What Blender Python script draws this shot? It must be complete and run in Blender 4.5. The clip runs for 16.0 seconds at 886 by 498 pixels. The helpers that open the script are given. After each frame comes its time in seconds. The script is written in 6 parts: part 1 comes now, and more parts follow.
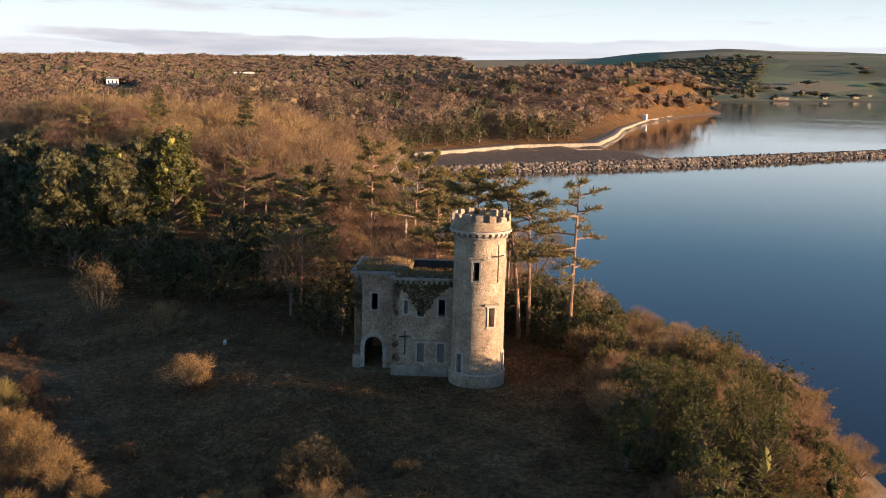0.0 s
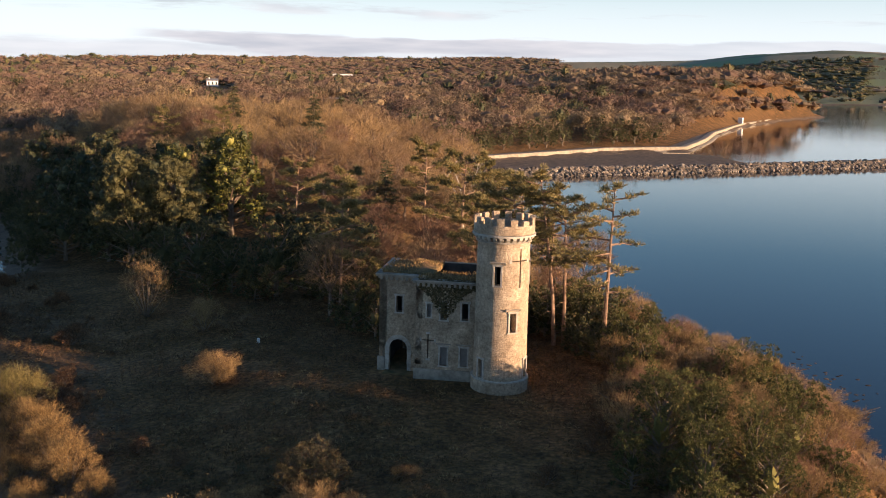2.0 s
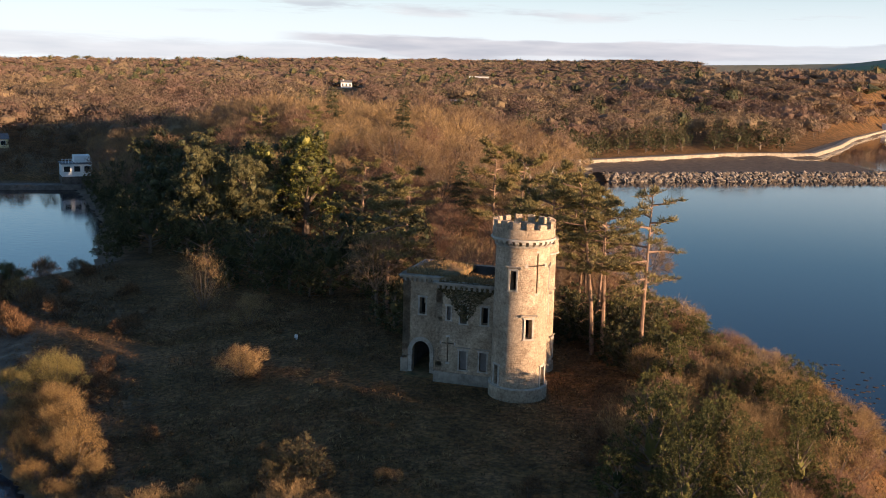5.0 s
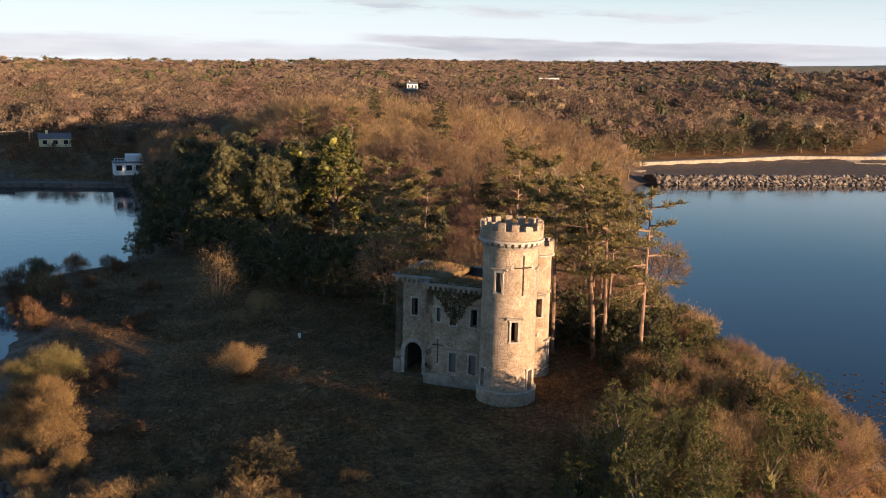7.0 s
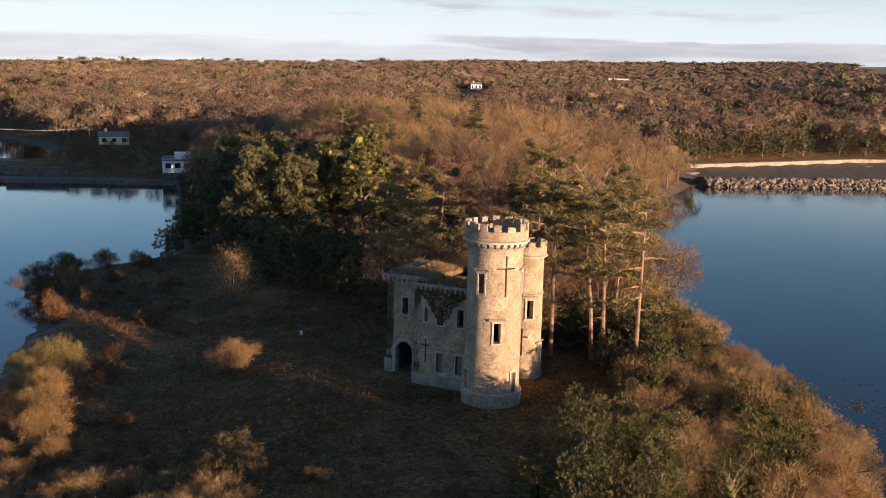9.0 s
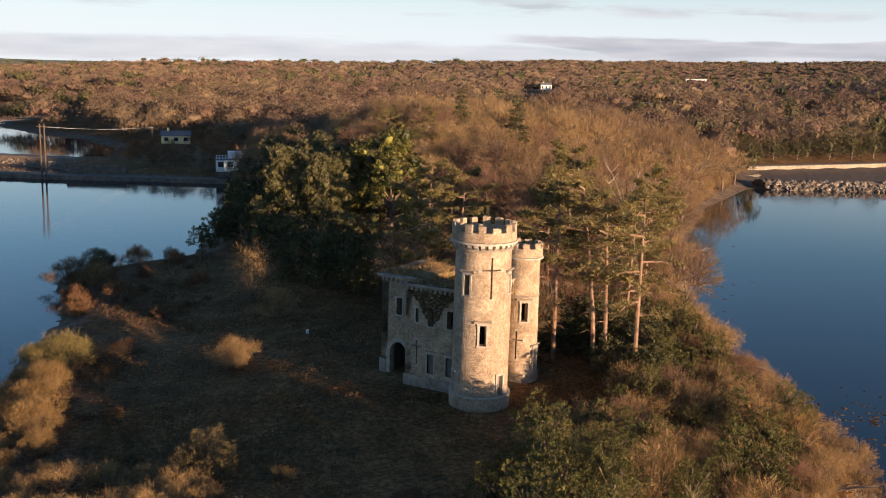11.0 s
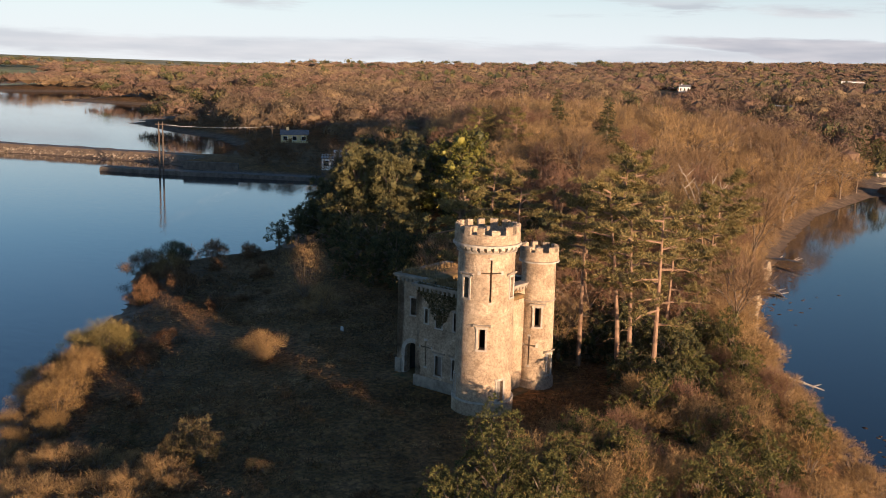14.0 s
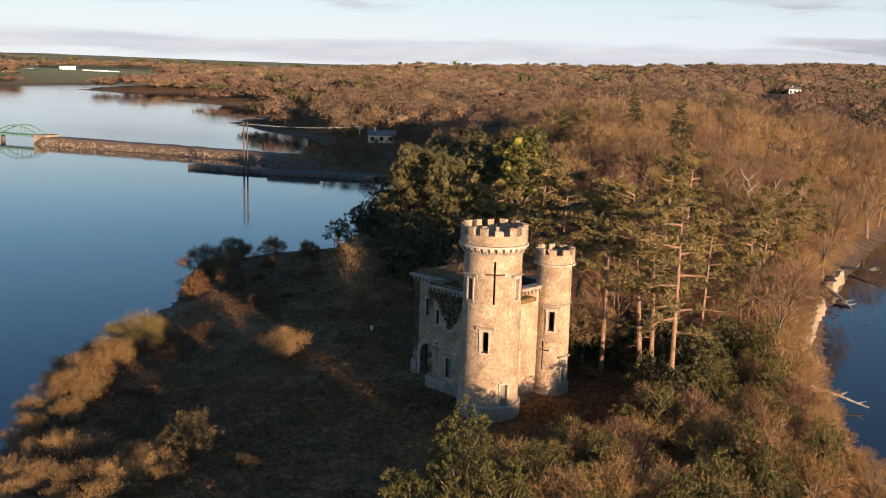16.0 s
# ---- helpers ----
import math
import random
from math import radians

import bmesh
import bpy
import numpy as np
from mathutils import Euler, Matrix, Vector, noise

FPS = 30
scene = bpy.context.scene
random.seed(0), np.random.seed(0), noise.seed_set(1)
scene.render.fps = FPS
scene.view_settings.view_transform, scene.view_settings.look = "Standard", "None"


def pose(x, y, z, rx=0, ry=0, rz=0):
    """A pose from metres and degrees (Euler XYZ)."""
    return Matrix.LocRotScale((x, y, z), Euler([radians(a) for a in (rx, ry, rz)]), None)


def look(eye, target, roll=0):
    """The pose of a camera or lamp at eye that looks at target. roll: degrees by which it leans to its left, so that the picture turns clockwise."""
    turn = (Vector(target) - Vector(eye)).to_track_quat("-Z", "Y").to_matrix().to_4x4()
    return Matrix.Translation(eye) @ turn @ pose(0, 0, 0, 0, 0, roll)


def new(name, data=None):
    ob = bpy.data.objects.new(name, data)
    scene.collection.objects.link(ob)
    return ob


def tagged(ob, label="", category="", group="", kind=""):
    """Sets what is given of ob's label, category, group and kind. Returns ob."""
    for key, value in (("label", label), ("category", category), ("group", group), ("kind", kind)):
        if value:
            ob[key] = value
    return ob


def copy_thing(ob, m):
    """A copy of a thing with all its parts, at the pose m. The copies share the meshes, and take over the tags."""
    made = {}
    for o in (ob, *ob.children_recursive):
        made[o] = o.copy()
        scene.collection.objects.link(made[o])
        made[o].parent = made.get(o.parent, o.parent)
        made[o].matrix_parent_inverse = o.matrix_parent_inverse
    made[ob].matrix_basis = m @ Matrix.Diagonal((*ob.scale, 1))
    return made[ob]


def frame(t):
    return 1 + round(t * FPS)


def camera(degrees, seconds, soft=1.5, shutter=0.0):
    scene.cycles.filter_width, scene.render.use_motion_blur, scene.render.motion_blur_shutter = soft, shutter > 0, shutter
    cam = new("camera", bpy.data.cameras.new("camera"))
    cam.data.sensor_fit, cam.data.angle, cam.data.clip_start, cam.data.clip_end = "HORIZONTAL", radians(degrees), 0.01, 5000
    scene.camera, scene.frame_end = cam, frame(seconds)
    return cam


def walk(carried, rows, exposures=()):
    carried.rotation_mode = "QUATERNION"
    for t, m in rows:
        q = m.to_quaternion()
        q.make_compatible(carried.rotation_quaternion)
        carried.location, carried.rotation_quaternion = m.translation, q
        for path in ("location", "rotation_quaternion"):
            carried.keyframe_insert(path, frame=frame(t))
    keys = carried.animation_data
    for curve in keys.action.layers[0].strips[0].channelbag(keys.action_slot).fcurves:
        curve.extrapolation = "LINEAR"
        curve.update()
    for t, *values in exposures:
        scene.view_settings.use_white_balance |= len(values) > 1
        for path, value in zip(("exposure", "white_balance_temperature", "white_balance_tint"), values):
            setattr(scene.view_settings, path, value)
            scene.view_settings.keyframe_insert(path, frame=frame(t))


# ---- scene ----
cam = camera(49.12, 16.0, soft=0.95)
# seconds, x, y, z, yaw, pitch, roll
PATH = [
    (0, 0.66, -82.20, 26.64, 2.69, -10.25, 1.37),
    (0.5, 2.17, -81.81, 26.65, 4.16, -10.25, 1.40),
    (1, 3.69, -81.42, 26.68, 5.66, -10.27, 1.43),
    (1.5, 5.23, -80.99, 26.69, 7.08, -10.28, 1.44),
    (2, 6.76, -80.52, 26.70, 8.44, -10.27, 1.44),
    (2.5, 8.29, -80.03, 26.69, 9.80, -10.27, 1.47),
    (3, 9.84, -79.54, 26.68, 11.17, -10.27, 1.49),
    (3.5, 11.43, -79.03, 26.68, 12.54, -10.27, 1.53),
    (4, 13.00, -78.49, 26.69, 13.94, -10.29, 1.58),
    (6.5, 20.84, -75.17, 26.70, 19.91, -10.34, 1.55),
    (7, 22.43, -74.48, 26.73, 20.84, -10.35, 1.55),
    (7.5, 23.98, -73.79, 26.74, 21.82, -10.37, 1.55),
    (8, 25.51, -73.06, 26.76, 22.82, -10.39, 1.57),
    (8.5, 27.05, -72.29, 26.78, 23.88, -10.41, 1.60),
    (9, 28.58, -71.50, 26.79, 24.97, -10.43, 1.62),
    (11.5, 35.88, -66.46, 26.84, 30.63, -10.53, 1.51),
    (12, 37.35, -65.39, 26.85, 31.82, -10.54, 1.51),
    (12.5, 38.80, -64.32, 26.87, 33.10, -10.56, 1.51),
    (13, 40.22, -63.25, 26.90, 34.63, -10.59, 1.51),
    (13.5, 41.62, -62.10, 26.93, 36.26, -10.62, 1.54),
    (14, 42.99, -60.81, 26.92, 37.91, -10.64, 1.57),
    (14.5, 44.30, -59.40, 26.90, 39.56, -10.66, 1.58),
    (15, 45.57, -57.93, 26.85, 41.16, -10.68, 1.58),
    (15.5, 46.81, -56.41, 26.80, 42.71, -10.68, 1.58),
    (16, 48.04, -54.87, 26.76, 44.25, -10.69, 1.57),
]
walk(cam, [(t, pose(x, y, z, 90 + pitch, 0, yaw) @ pose(0, 0, 0, 0, 0, roll)) for t, x, y, z, yaw, pitch, roll in PATH],
     exposures=[(0, 1.88, 6500, 16), (16, 1.63, 6500, 16)])

# ---- world, sun ----
SUN_AZ, SUN_EL = -14.5, 6.5
WATER_Z = -3.7
world = bpy.data.worlds.new("world")
scene.world = world
world.use_nodes = True
wn = world.node_tree.nodes
sky = wn.new("ShaderNodeTexSky")
sky.sky_type, sky.sun_disc = "NISHITA", False
sky.sun_elevation, sky.sun_rotation = radians(SUN_EL), radians(90 - SUN_AZ)
sky.air_density, sky.dust_density, sky.ozone_density = 1.0, 0.15, 3.2
world.node_tree.links.new(sky.outputs[0], wn["Background"].inputs[0])
wn["Background"].inputs[1].default_value = 0.07
sun = new("sun", bpy.data.lights.new("sun", "SUN"))
sun.data.energy, sun.data.angle, sun.data.color = 5.0, radians(0.6), (1.0, 0.69, 0.42)
sa, se = radians(SUN_AZ), radians(SUN_EL)
sun.matrix_world = look((0, 0, 0), (-math.cos(sa) * math.cos(se), -math.sin(sa) * math.cos(se), -math.sin(se)))

# ---- materials ----


def material(name, stops, scale=1.0, rough=0.9, bump=0.3, bump_scale=8.0, metal=0.0, island=0.0, per_object=0.0, spec=0.3, through_light=0.0, relief=0.1):
    """Two scales of noise through a colour ramp; optional brightness change per loose piece or per object."""
    m = bpy.data.materials.new(name)
    m.use_nodes = True
    nt = m.node_tree
    bs = nt.nodes["Principled BSDF"]
    bs.inputs["Roughness"].default_value = rough
    bs.inputs["Metallic"].default_value = metal
    bs.inputs["Specular IOR Level"].default_value = spec
    geo = nt.nodes.new("ShaderNodeNewGeometry")
    n1 = nt.nodes.new("ShaderNodeTexNoise")
    n1.inputs["Scale"].default_value, n1.inputs["Detail"].default_value = scale, 8
    n1.inputs["Roughness"].default_value = 0.62
    nt.links.new(geo.outputs["Position"], n1.inputs["Vector"])
    ramp = nt.nodes.new("ShaderNodeValToRGB")
    el = ramp.color_ramp.elements
    lo, hi = 0.32, 0.68
    for k, c in enumerate(stops):
        p = lo + (hi - lo) * k / max(1, len(stops) - 1)
        e = el[k] if k < 2 else el.new(p)
        e.position, e.color = p, (*c, 1)
    value = n1.outputs["Fac"]
    if island or per_object:
        mix = nt.nodes.new("ShaderNodeMath")
        mix.operation = "MULTIPLY_ADD"
        src = geo.outputs["Random Per Island"] if island else nt.nodes.new("ShaderNodeObjectInfo").outputs["Random"]
        nt.links.new(src, mix.inputs[0])
        mix.inputs[1].default_value = island or per_object
        sub = nt.nodes.new("ShaderNodeMath")
        sub.operation = "SUBTRACT"
        nt.links.new(value, sub.inputs[0])
        sub.inputs[1].default_value = (island or per_object) / 2
        nt.links.new(sub.outputs[0], mix.inputs[2])
        value = mix.outputs[0]
    nt.links.new(value, ramp.inputs[0])
    nt.links.new(ramp.outputs[0], bs.inputs["Base Color"])
    if bump:
        n2 = nt.nodes.new("ShaderNodeTexNoise")
        n2.inputs["Scale"].default_value, n2.inputs["Detail"].default_value = bump_scale, 6
        nt.links.new(geo.outputs["Position"], n2.inputs["Vector"])
        b = nt.nodes.new("ShaderNodeBump")
        b.inputs["Strength"].default_value, b.inputs["Distance"].default_value = bump, relief
        nt.links.new(n2.outputs["Fac"], b.inputs["Height"])
        nt.links.new(b.outputs[0], bs.inputs["Normal"])
    if through_light:
        tr = nt.nodes.new("ShaderNodeBsdfTranslucent")
        nt.links.new(ramp.outputs[0], tr.inputs["Color"])
        ms = nt.nodes.new("ShaderNodeMixShader")
        ms.inputs[0].default_value = through_light
        nt.links.new(bs.outputs[0], ms.inputs[1])
        nt.links.new(tr.outputs[0], ms.inputs[2])
        nt.links.new(ms.outputs[0], nt.nodes["Material Output"].inputs[0])
    return m


def masonry(name, c1, c2, mortar, stain):
    """Coursed rubble from the mesh's metre-wide UVs, with blotchy lime and damp stains."""
    m = material(name, (c1, c2), 0.8, 0.92, 0)
    nt = m.node_tree
    bs = nt.nodes["Principled BSDF"]
    geo = next(n for n in nt.nodes if n.type == "NEW_GEOMETRY")
    ramp = next(n for n in nt.nodes if n.type == "VALTORGB")
    uv = nt.nodes.new("ShaderNodeUVMap")
    warp = nt.nodes.new("ShaderNodeTexNoise")
    warp.inputs["Scale"].default_value = 3.0
    nt.links.new(uv.outputs[0], warp.inputs["Vector"])
    add = nt.nodes.new("ShaderNodeVectorMath")
    add.operation = "MULTIPLY_ADD"
    nt.links.new(warp.outputs["Color"], add.inputs[0])
    add.inputs[1].default_value = (0.6, 0.42, 0)
    nt.links.new(uv.outputs[0], add.inputs[2])
    brick = nt.nodes.new("ShaderNodeTexBrick")
    brick.inputs["Scale"].default_value = 1.0
    brick.inputs["Brick Width"].default_value, brick.inputs["Row Height"].default_value = 0.33, 0.17
    brick.inputs["Mortar Size"].default_value, brick.inputs["Mortar Smooth"].default_value = 0.02, 0.6
    brick.inputs["Color1"].default_value, brick.inputs["Color2"].default_value = (0.74, 0.72, 0.70, 1), (1, 1, 1, 1)
    brick.inputs["Mortar"].default_value = (*mortar, 1)
    nt.links.new(add.outputs[0], brick.inputs["Vector"])
    mul = nt.nodes.new("ShaderNodeMix")
    mul.data_type, mul.blend_type = "RGBA", "MULTIPLY"
    mul.inputs[0].default_value = 0.42
    nt.links.new(ramp.outputs[0], mul.inputs[6])
    nt.links.new(brick.outputs["Color"], mul.inputs[7])
    st = nt.nodes.new("ShaderNodeTexNoise")
    st.inputs["Scale"].default_value, st.inputs["Detail"].default_value = 0.35, 9
    st.inputs["Roughness"].default_value = 0.7
    nt.links.new(geo.outputs["Position"], st.inputs["Vector"])
    sr = nt.nodes.new("ShaderNodeMapRange")
    sr.inputs["From Min"].default_value, sr.inputs["From Max"].default_value = 0.5, 0.72
    nt.links.new(st.outputs["Fac"], sr.inputs["Value"])
    m2 = nt.nodes.new("ShaderNodeMix")
    m2.data_type = "RGBA"
    nt.links.new(sr.outputs[0], m2.inputs[0])
    nt.links.new(mul.outputs[2], m2.inputs[6])
    m2.inputs[7].default_value = (*stain, 1)
    nt.links.new(m2.outputs[2], bs.inputs["Base Color"])
    fine = nt.nodes.new("ShaderNodeTexNoise")
    fine.inputs["Scale"].default_value, fine.inputs["Detail"].default_value = 4.5, 6
    fine.inputs["Roughness"].default_value = 0.75
    nt.links.new(geo.outputs["Position"], fine.inputs["Vector"])
    fr_ = nt.nodes.new("ShaderNodeMapRange")
    fr_.inputs["From Min"].default_value, fr_.inputs["From Max"].default_value = 0.36, 0.66
    fr_.inputs["To Min"].default_value, fr_.inputs["To Max"].default_value = 0.6, 1.18
    nt.links.new(fine.outputs["Fac"], fr_.inputs["Value"])
    m3 = nt.nodes.new("ShaderNodeVectorMath")
    m3.operation = "SCALE"
    nt.links.new(m2.outputs[2], m3.inputs[0])
    nt.links.new(fr_.outputs[0], m3.inputs["Scale"])
    nt.links.new(m3.outputs[0], bs.inputs["Base Color"])
    n3 = nt.nodes.new("ShaderNodeTexNoise")
    n3.inputs["Scale"].default_value, n3.inputs["Detail"].default_value = 7.0, 8
    nt.links.new(geo.outputs["Position"], n3.inputs["Vector"])
    mm = nt.nodes.new("ShaderNodeMath")
    mm.operation = "MULTIPLY_ADD"
    nt.links.new(n3.outputs["Fac"], mm.inputs[0])
    mm.inputs[1].default_value = 1.4
    nt.links.new(brick.outputs["Fac"], mm.inputs[2])
    b = nt.nodes.new("ShaderNodeBump")
    b.invert = True
    b.inputs["Strength"].default_value, b.inputs["Distance"].default_value = 0.65, 0.07
    nt.links.new(mm.outputs[0], b.inputs["Height"])
    nt.links.new(b.outputs[0], bs.inputs["Normal"])
    return m


M_STONE = masonry("rubble_stone", (0.33, 0.246, 0.168), (0.6, 0.474, 0.34), (0.8, 0.74, 0.66), (0.27, 0.196, 0.13))
M_ASHLAR = material("cut_limestone", ((0.17, 0.145, 0.115), (0.38, 0.33, 0.265)), 1.3, 0.85, 0.25, 9)
M_DRESSED = material("pale_dressed_stone", ((0.284, 0.252, 0.21), (0.493, 0.446, 0.378)), 2.2, 0.85, 0.2, 9)
# Wall insides are coloured near black so that openings read as shaded.
M_INNER_SHADE = material("interior_shade_colour", ((0.05, 0.045, 0.04), (0.10, 0.09, 0.08)), 1.0, 0.95, 0.2)
M_BLOCK = material("blocked_window_render", ((0.16, 0.15, 0.14), (0.22, 0.20, 0.18)), 3.0, 0.9, 0.3)
M_MOSS = material("moss_and_dead_grass", ((0.06, 0.057, 0.022), (0.156, 0.104, 0.044), (0.264, 0.142, 0.066)), 0.9, 0.95, 0.8, 6)
M_IVY = material("ivy_leaves", ((0.0607, 0.0525, 0.0216), (0.149, 0.106, 0.048)), 1.5, 0.6, 0, island=0.5)
M_BARK = material("grey_brown_bark", ((0.115, 0.0862, 0.0633), (0.23, 0.172, 0.127)), 3.0, 0.95, 0.5, 12)
M_PINEBARK = material("orange_pine_bark", ((0.16, 0.101, 0.0677), (0.32, 0.203, 0.135)), 2.0, 0.9, 0.5, 10)
M_DEADWOOD = material("bleached_dead_wood", ((0.344, 0.295, 0.238), (0.492, 0.435, 0.369)), 2.0, 0.8, 0.3, 10)
M_PINE = material("pine_needles", ((0.112, 0.101, 0.042), (0.211, 0.174, 0.0672), (0.349, 0.265, 0.104)), 0.6, 0.7, 0, island=0.45, through_light=0.3)
M_PALEPINE = material("pale_pine_needles", ((0.0663, 0.063, 0.0265), (0.113, 0.103, 0.0411), (0.179, 0.156, 0.063)), 0.5, 0.7, 0, island=0.4, through_light=0.2)
M_SPRUCE = material("spruce_needles", ((0.0322, 0.0368, 0.0161), (0.069, 0.069, 0.0264), (0.127, 0.106, 0.0403)), 0.5, 0.7, 0, island=0.4, through_light=0.1)
# Low stops imitate the crown's shaded side, the yellow-green stop its sunlit leaves.
M_YEW = material("evergreen_leaves", ((0.026, 0.03, 0.012), (0.075, 0.078, 0.02), (0.21, 0.195, 0.04)), 0.5, 0.6, 0, island=0.45, through_light=0.1)
M_HOLLY = material("holly_leaves", ((0.045, 0.05, 0.02), (0.1, 0.1, 0.036), (0.19, 0.17, 0.056)), 0.5, 0.85, 0, island=0.5, through_light=0.25, spec=0.15)
M_OCHRE = material("ochre_winter_twigs", ((0.243, 0.157, 0.0729), (0.353, 0.231, 0.11), (0.462, 0.316, 0.152)), 0.25, 0.85, 0, island=0.4, through_light=0.4)
M_BROWN = material("brown_winter_twigs", ((0.161, 0.105, 0.0617), (0.241, 0.155, 0.0863), (0.333, 0.222, 0.117)), 0.25, 0.85, 0, island=0.4, through_light=0.4)
M_RUST = material("reddish_winter_twigs", ((0.161, 0.0927, 0.0617), (0.234, 0.134, 0.0863), (0.309, 0.185, 0.113)), 0.25, 0.85, 0, island=0.4, through_light=0.4)
M_FAROCHRE = material("distant_ochre_crowns", ((0.169, 0.119, 0.07), (0.243, 0.17, 0.0959), (0.323, 0.23, 0.125)), 0.07, 0.9, 0, island=0.07, through_light=0.25)
M_FARBROWN = material("distant_brown_crowns", ((0.113, 0.0797, 0.0533), (0.169, 0.119, 0.0755), (0.243, 0.17, 0.105)), 0.07, 0.9, 0, island=0.07, through_light=0.25)
M_FARRUST = material("distant_russet_crowns", ((0.117, 0.0747, 0.0533), (0.169, 0.107, 0.0755), (0.234, 0.153, 0.105)), 0.07, 0.9, 0, island=0.07, through_light=0.25)
M_SCRUB = material("dry_scrub_stems", ((0.168, 0.11, 0.0518), (0.272, 0.175, 0.0778), (0.402, 0.259, 0.117)), 0.6, 0.85, 0, island=0.5, through_light=0.25)
# Stops spread wide: the dark end imitates shaded gaps between the twig heads.
M_GORSE = material("golden_gorse_and_willow", ((0.117, 0.0742, 0.0318), (0.223, 0.14, 0.0572), (0.36, 0.228, 0.0901)), 0.9, 0.85, 0, island=0.5, through_light=0.25)
M_OLIVE = material("yellow_olive_willow_twigs", ((0.13, 0.098, 0.036), (0.22, 0.17, 0.06), (0.33, 0.26, 0.09)), 0.9, 0.85, 0, island=0.5, through_light=0.25)
M_GRASS = material("rough_winter_grass", ((0.0575, 0.04, 0.0153), (0.121, 0.073, 0.0272), (0.207, 0.112, 0.0425)), 0.4, 0.9, 0, island=0.5, through_light=0.2)
M_BRAMBLE = material("dead_bramble_and_bracken", ((0.0673, 0.039, 0.0211), (0.135, 0.0715, 0.0351), (0.224, 0.124, 0.0585)), 0.4, 0.9, 0, island=0.5, through_light=0.2)
M_ROCK = material("weathered_boulder", ((0.0675, 0.054, 0.0423), (0.162, 0.132, 0.104), (0.27, 0.225, 0.176)), 1.2, 0.9, 0.4, 5, island=0.35)
M_MUD = material("tidal_mud_and_shingle", ((0.10, 0.075, 0.055), (0.17, 0.125, 0.085)), 0.8, 0.7, 0.4, 6)
M_SEAWALL = material("pale_stone_seawall", ((0.20, 0.165, 0.12), (0.38, 0.32, 0.24)), 0.6, 0.9, 0.4, 4)
M_WHITE = material("white_painted_render", ((0.70, 0.69, 0.66), (0.80, 0.79, 0.76)), 1.0, 0.7, 0.1)
M_CREAM = material("cream_painted_render", ((0.62, 0.50, 0.26), (0.72, 0.60, 0.34)), 1.0, 0.7, 0.1)
M_SLATE = material("grey_slate_roof", ((0.10, 0.10, 0.11), (0.17, 0.17, 0.18)), 1.5, 0.7, 0.2)
M_GLASS = material("dark_window_glass", ((0.015, 0.018, 0.02), (0.03, 0.034, 0.038)), 1.0, 0.12, 0)
M_GREENSTEEL = material("green_painted_steel", ((0.10, 0.22, 0.17), (0.15, 0.30, 0.23)), 1.0, 0.5, 0.1)
M_CONCRETE = material("weathered_concrete", ((0.07, 0.058, 0.048), (0.17, 0.14, 0.115)), 0.7, 0.9, 0.3, 5)
M_METALROOF = material("pale_sheet_metal", ((0.55, 0.57, 0.58), (0.68, 0.69, 0.70)), 0.05, 0.5, 0)
M_POLE = material("tarred_timber_pole", ((0.06, 0.045, 0.035), (0.12, 0.09, 0.07)), 2.0, 0.8, 0.3)


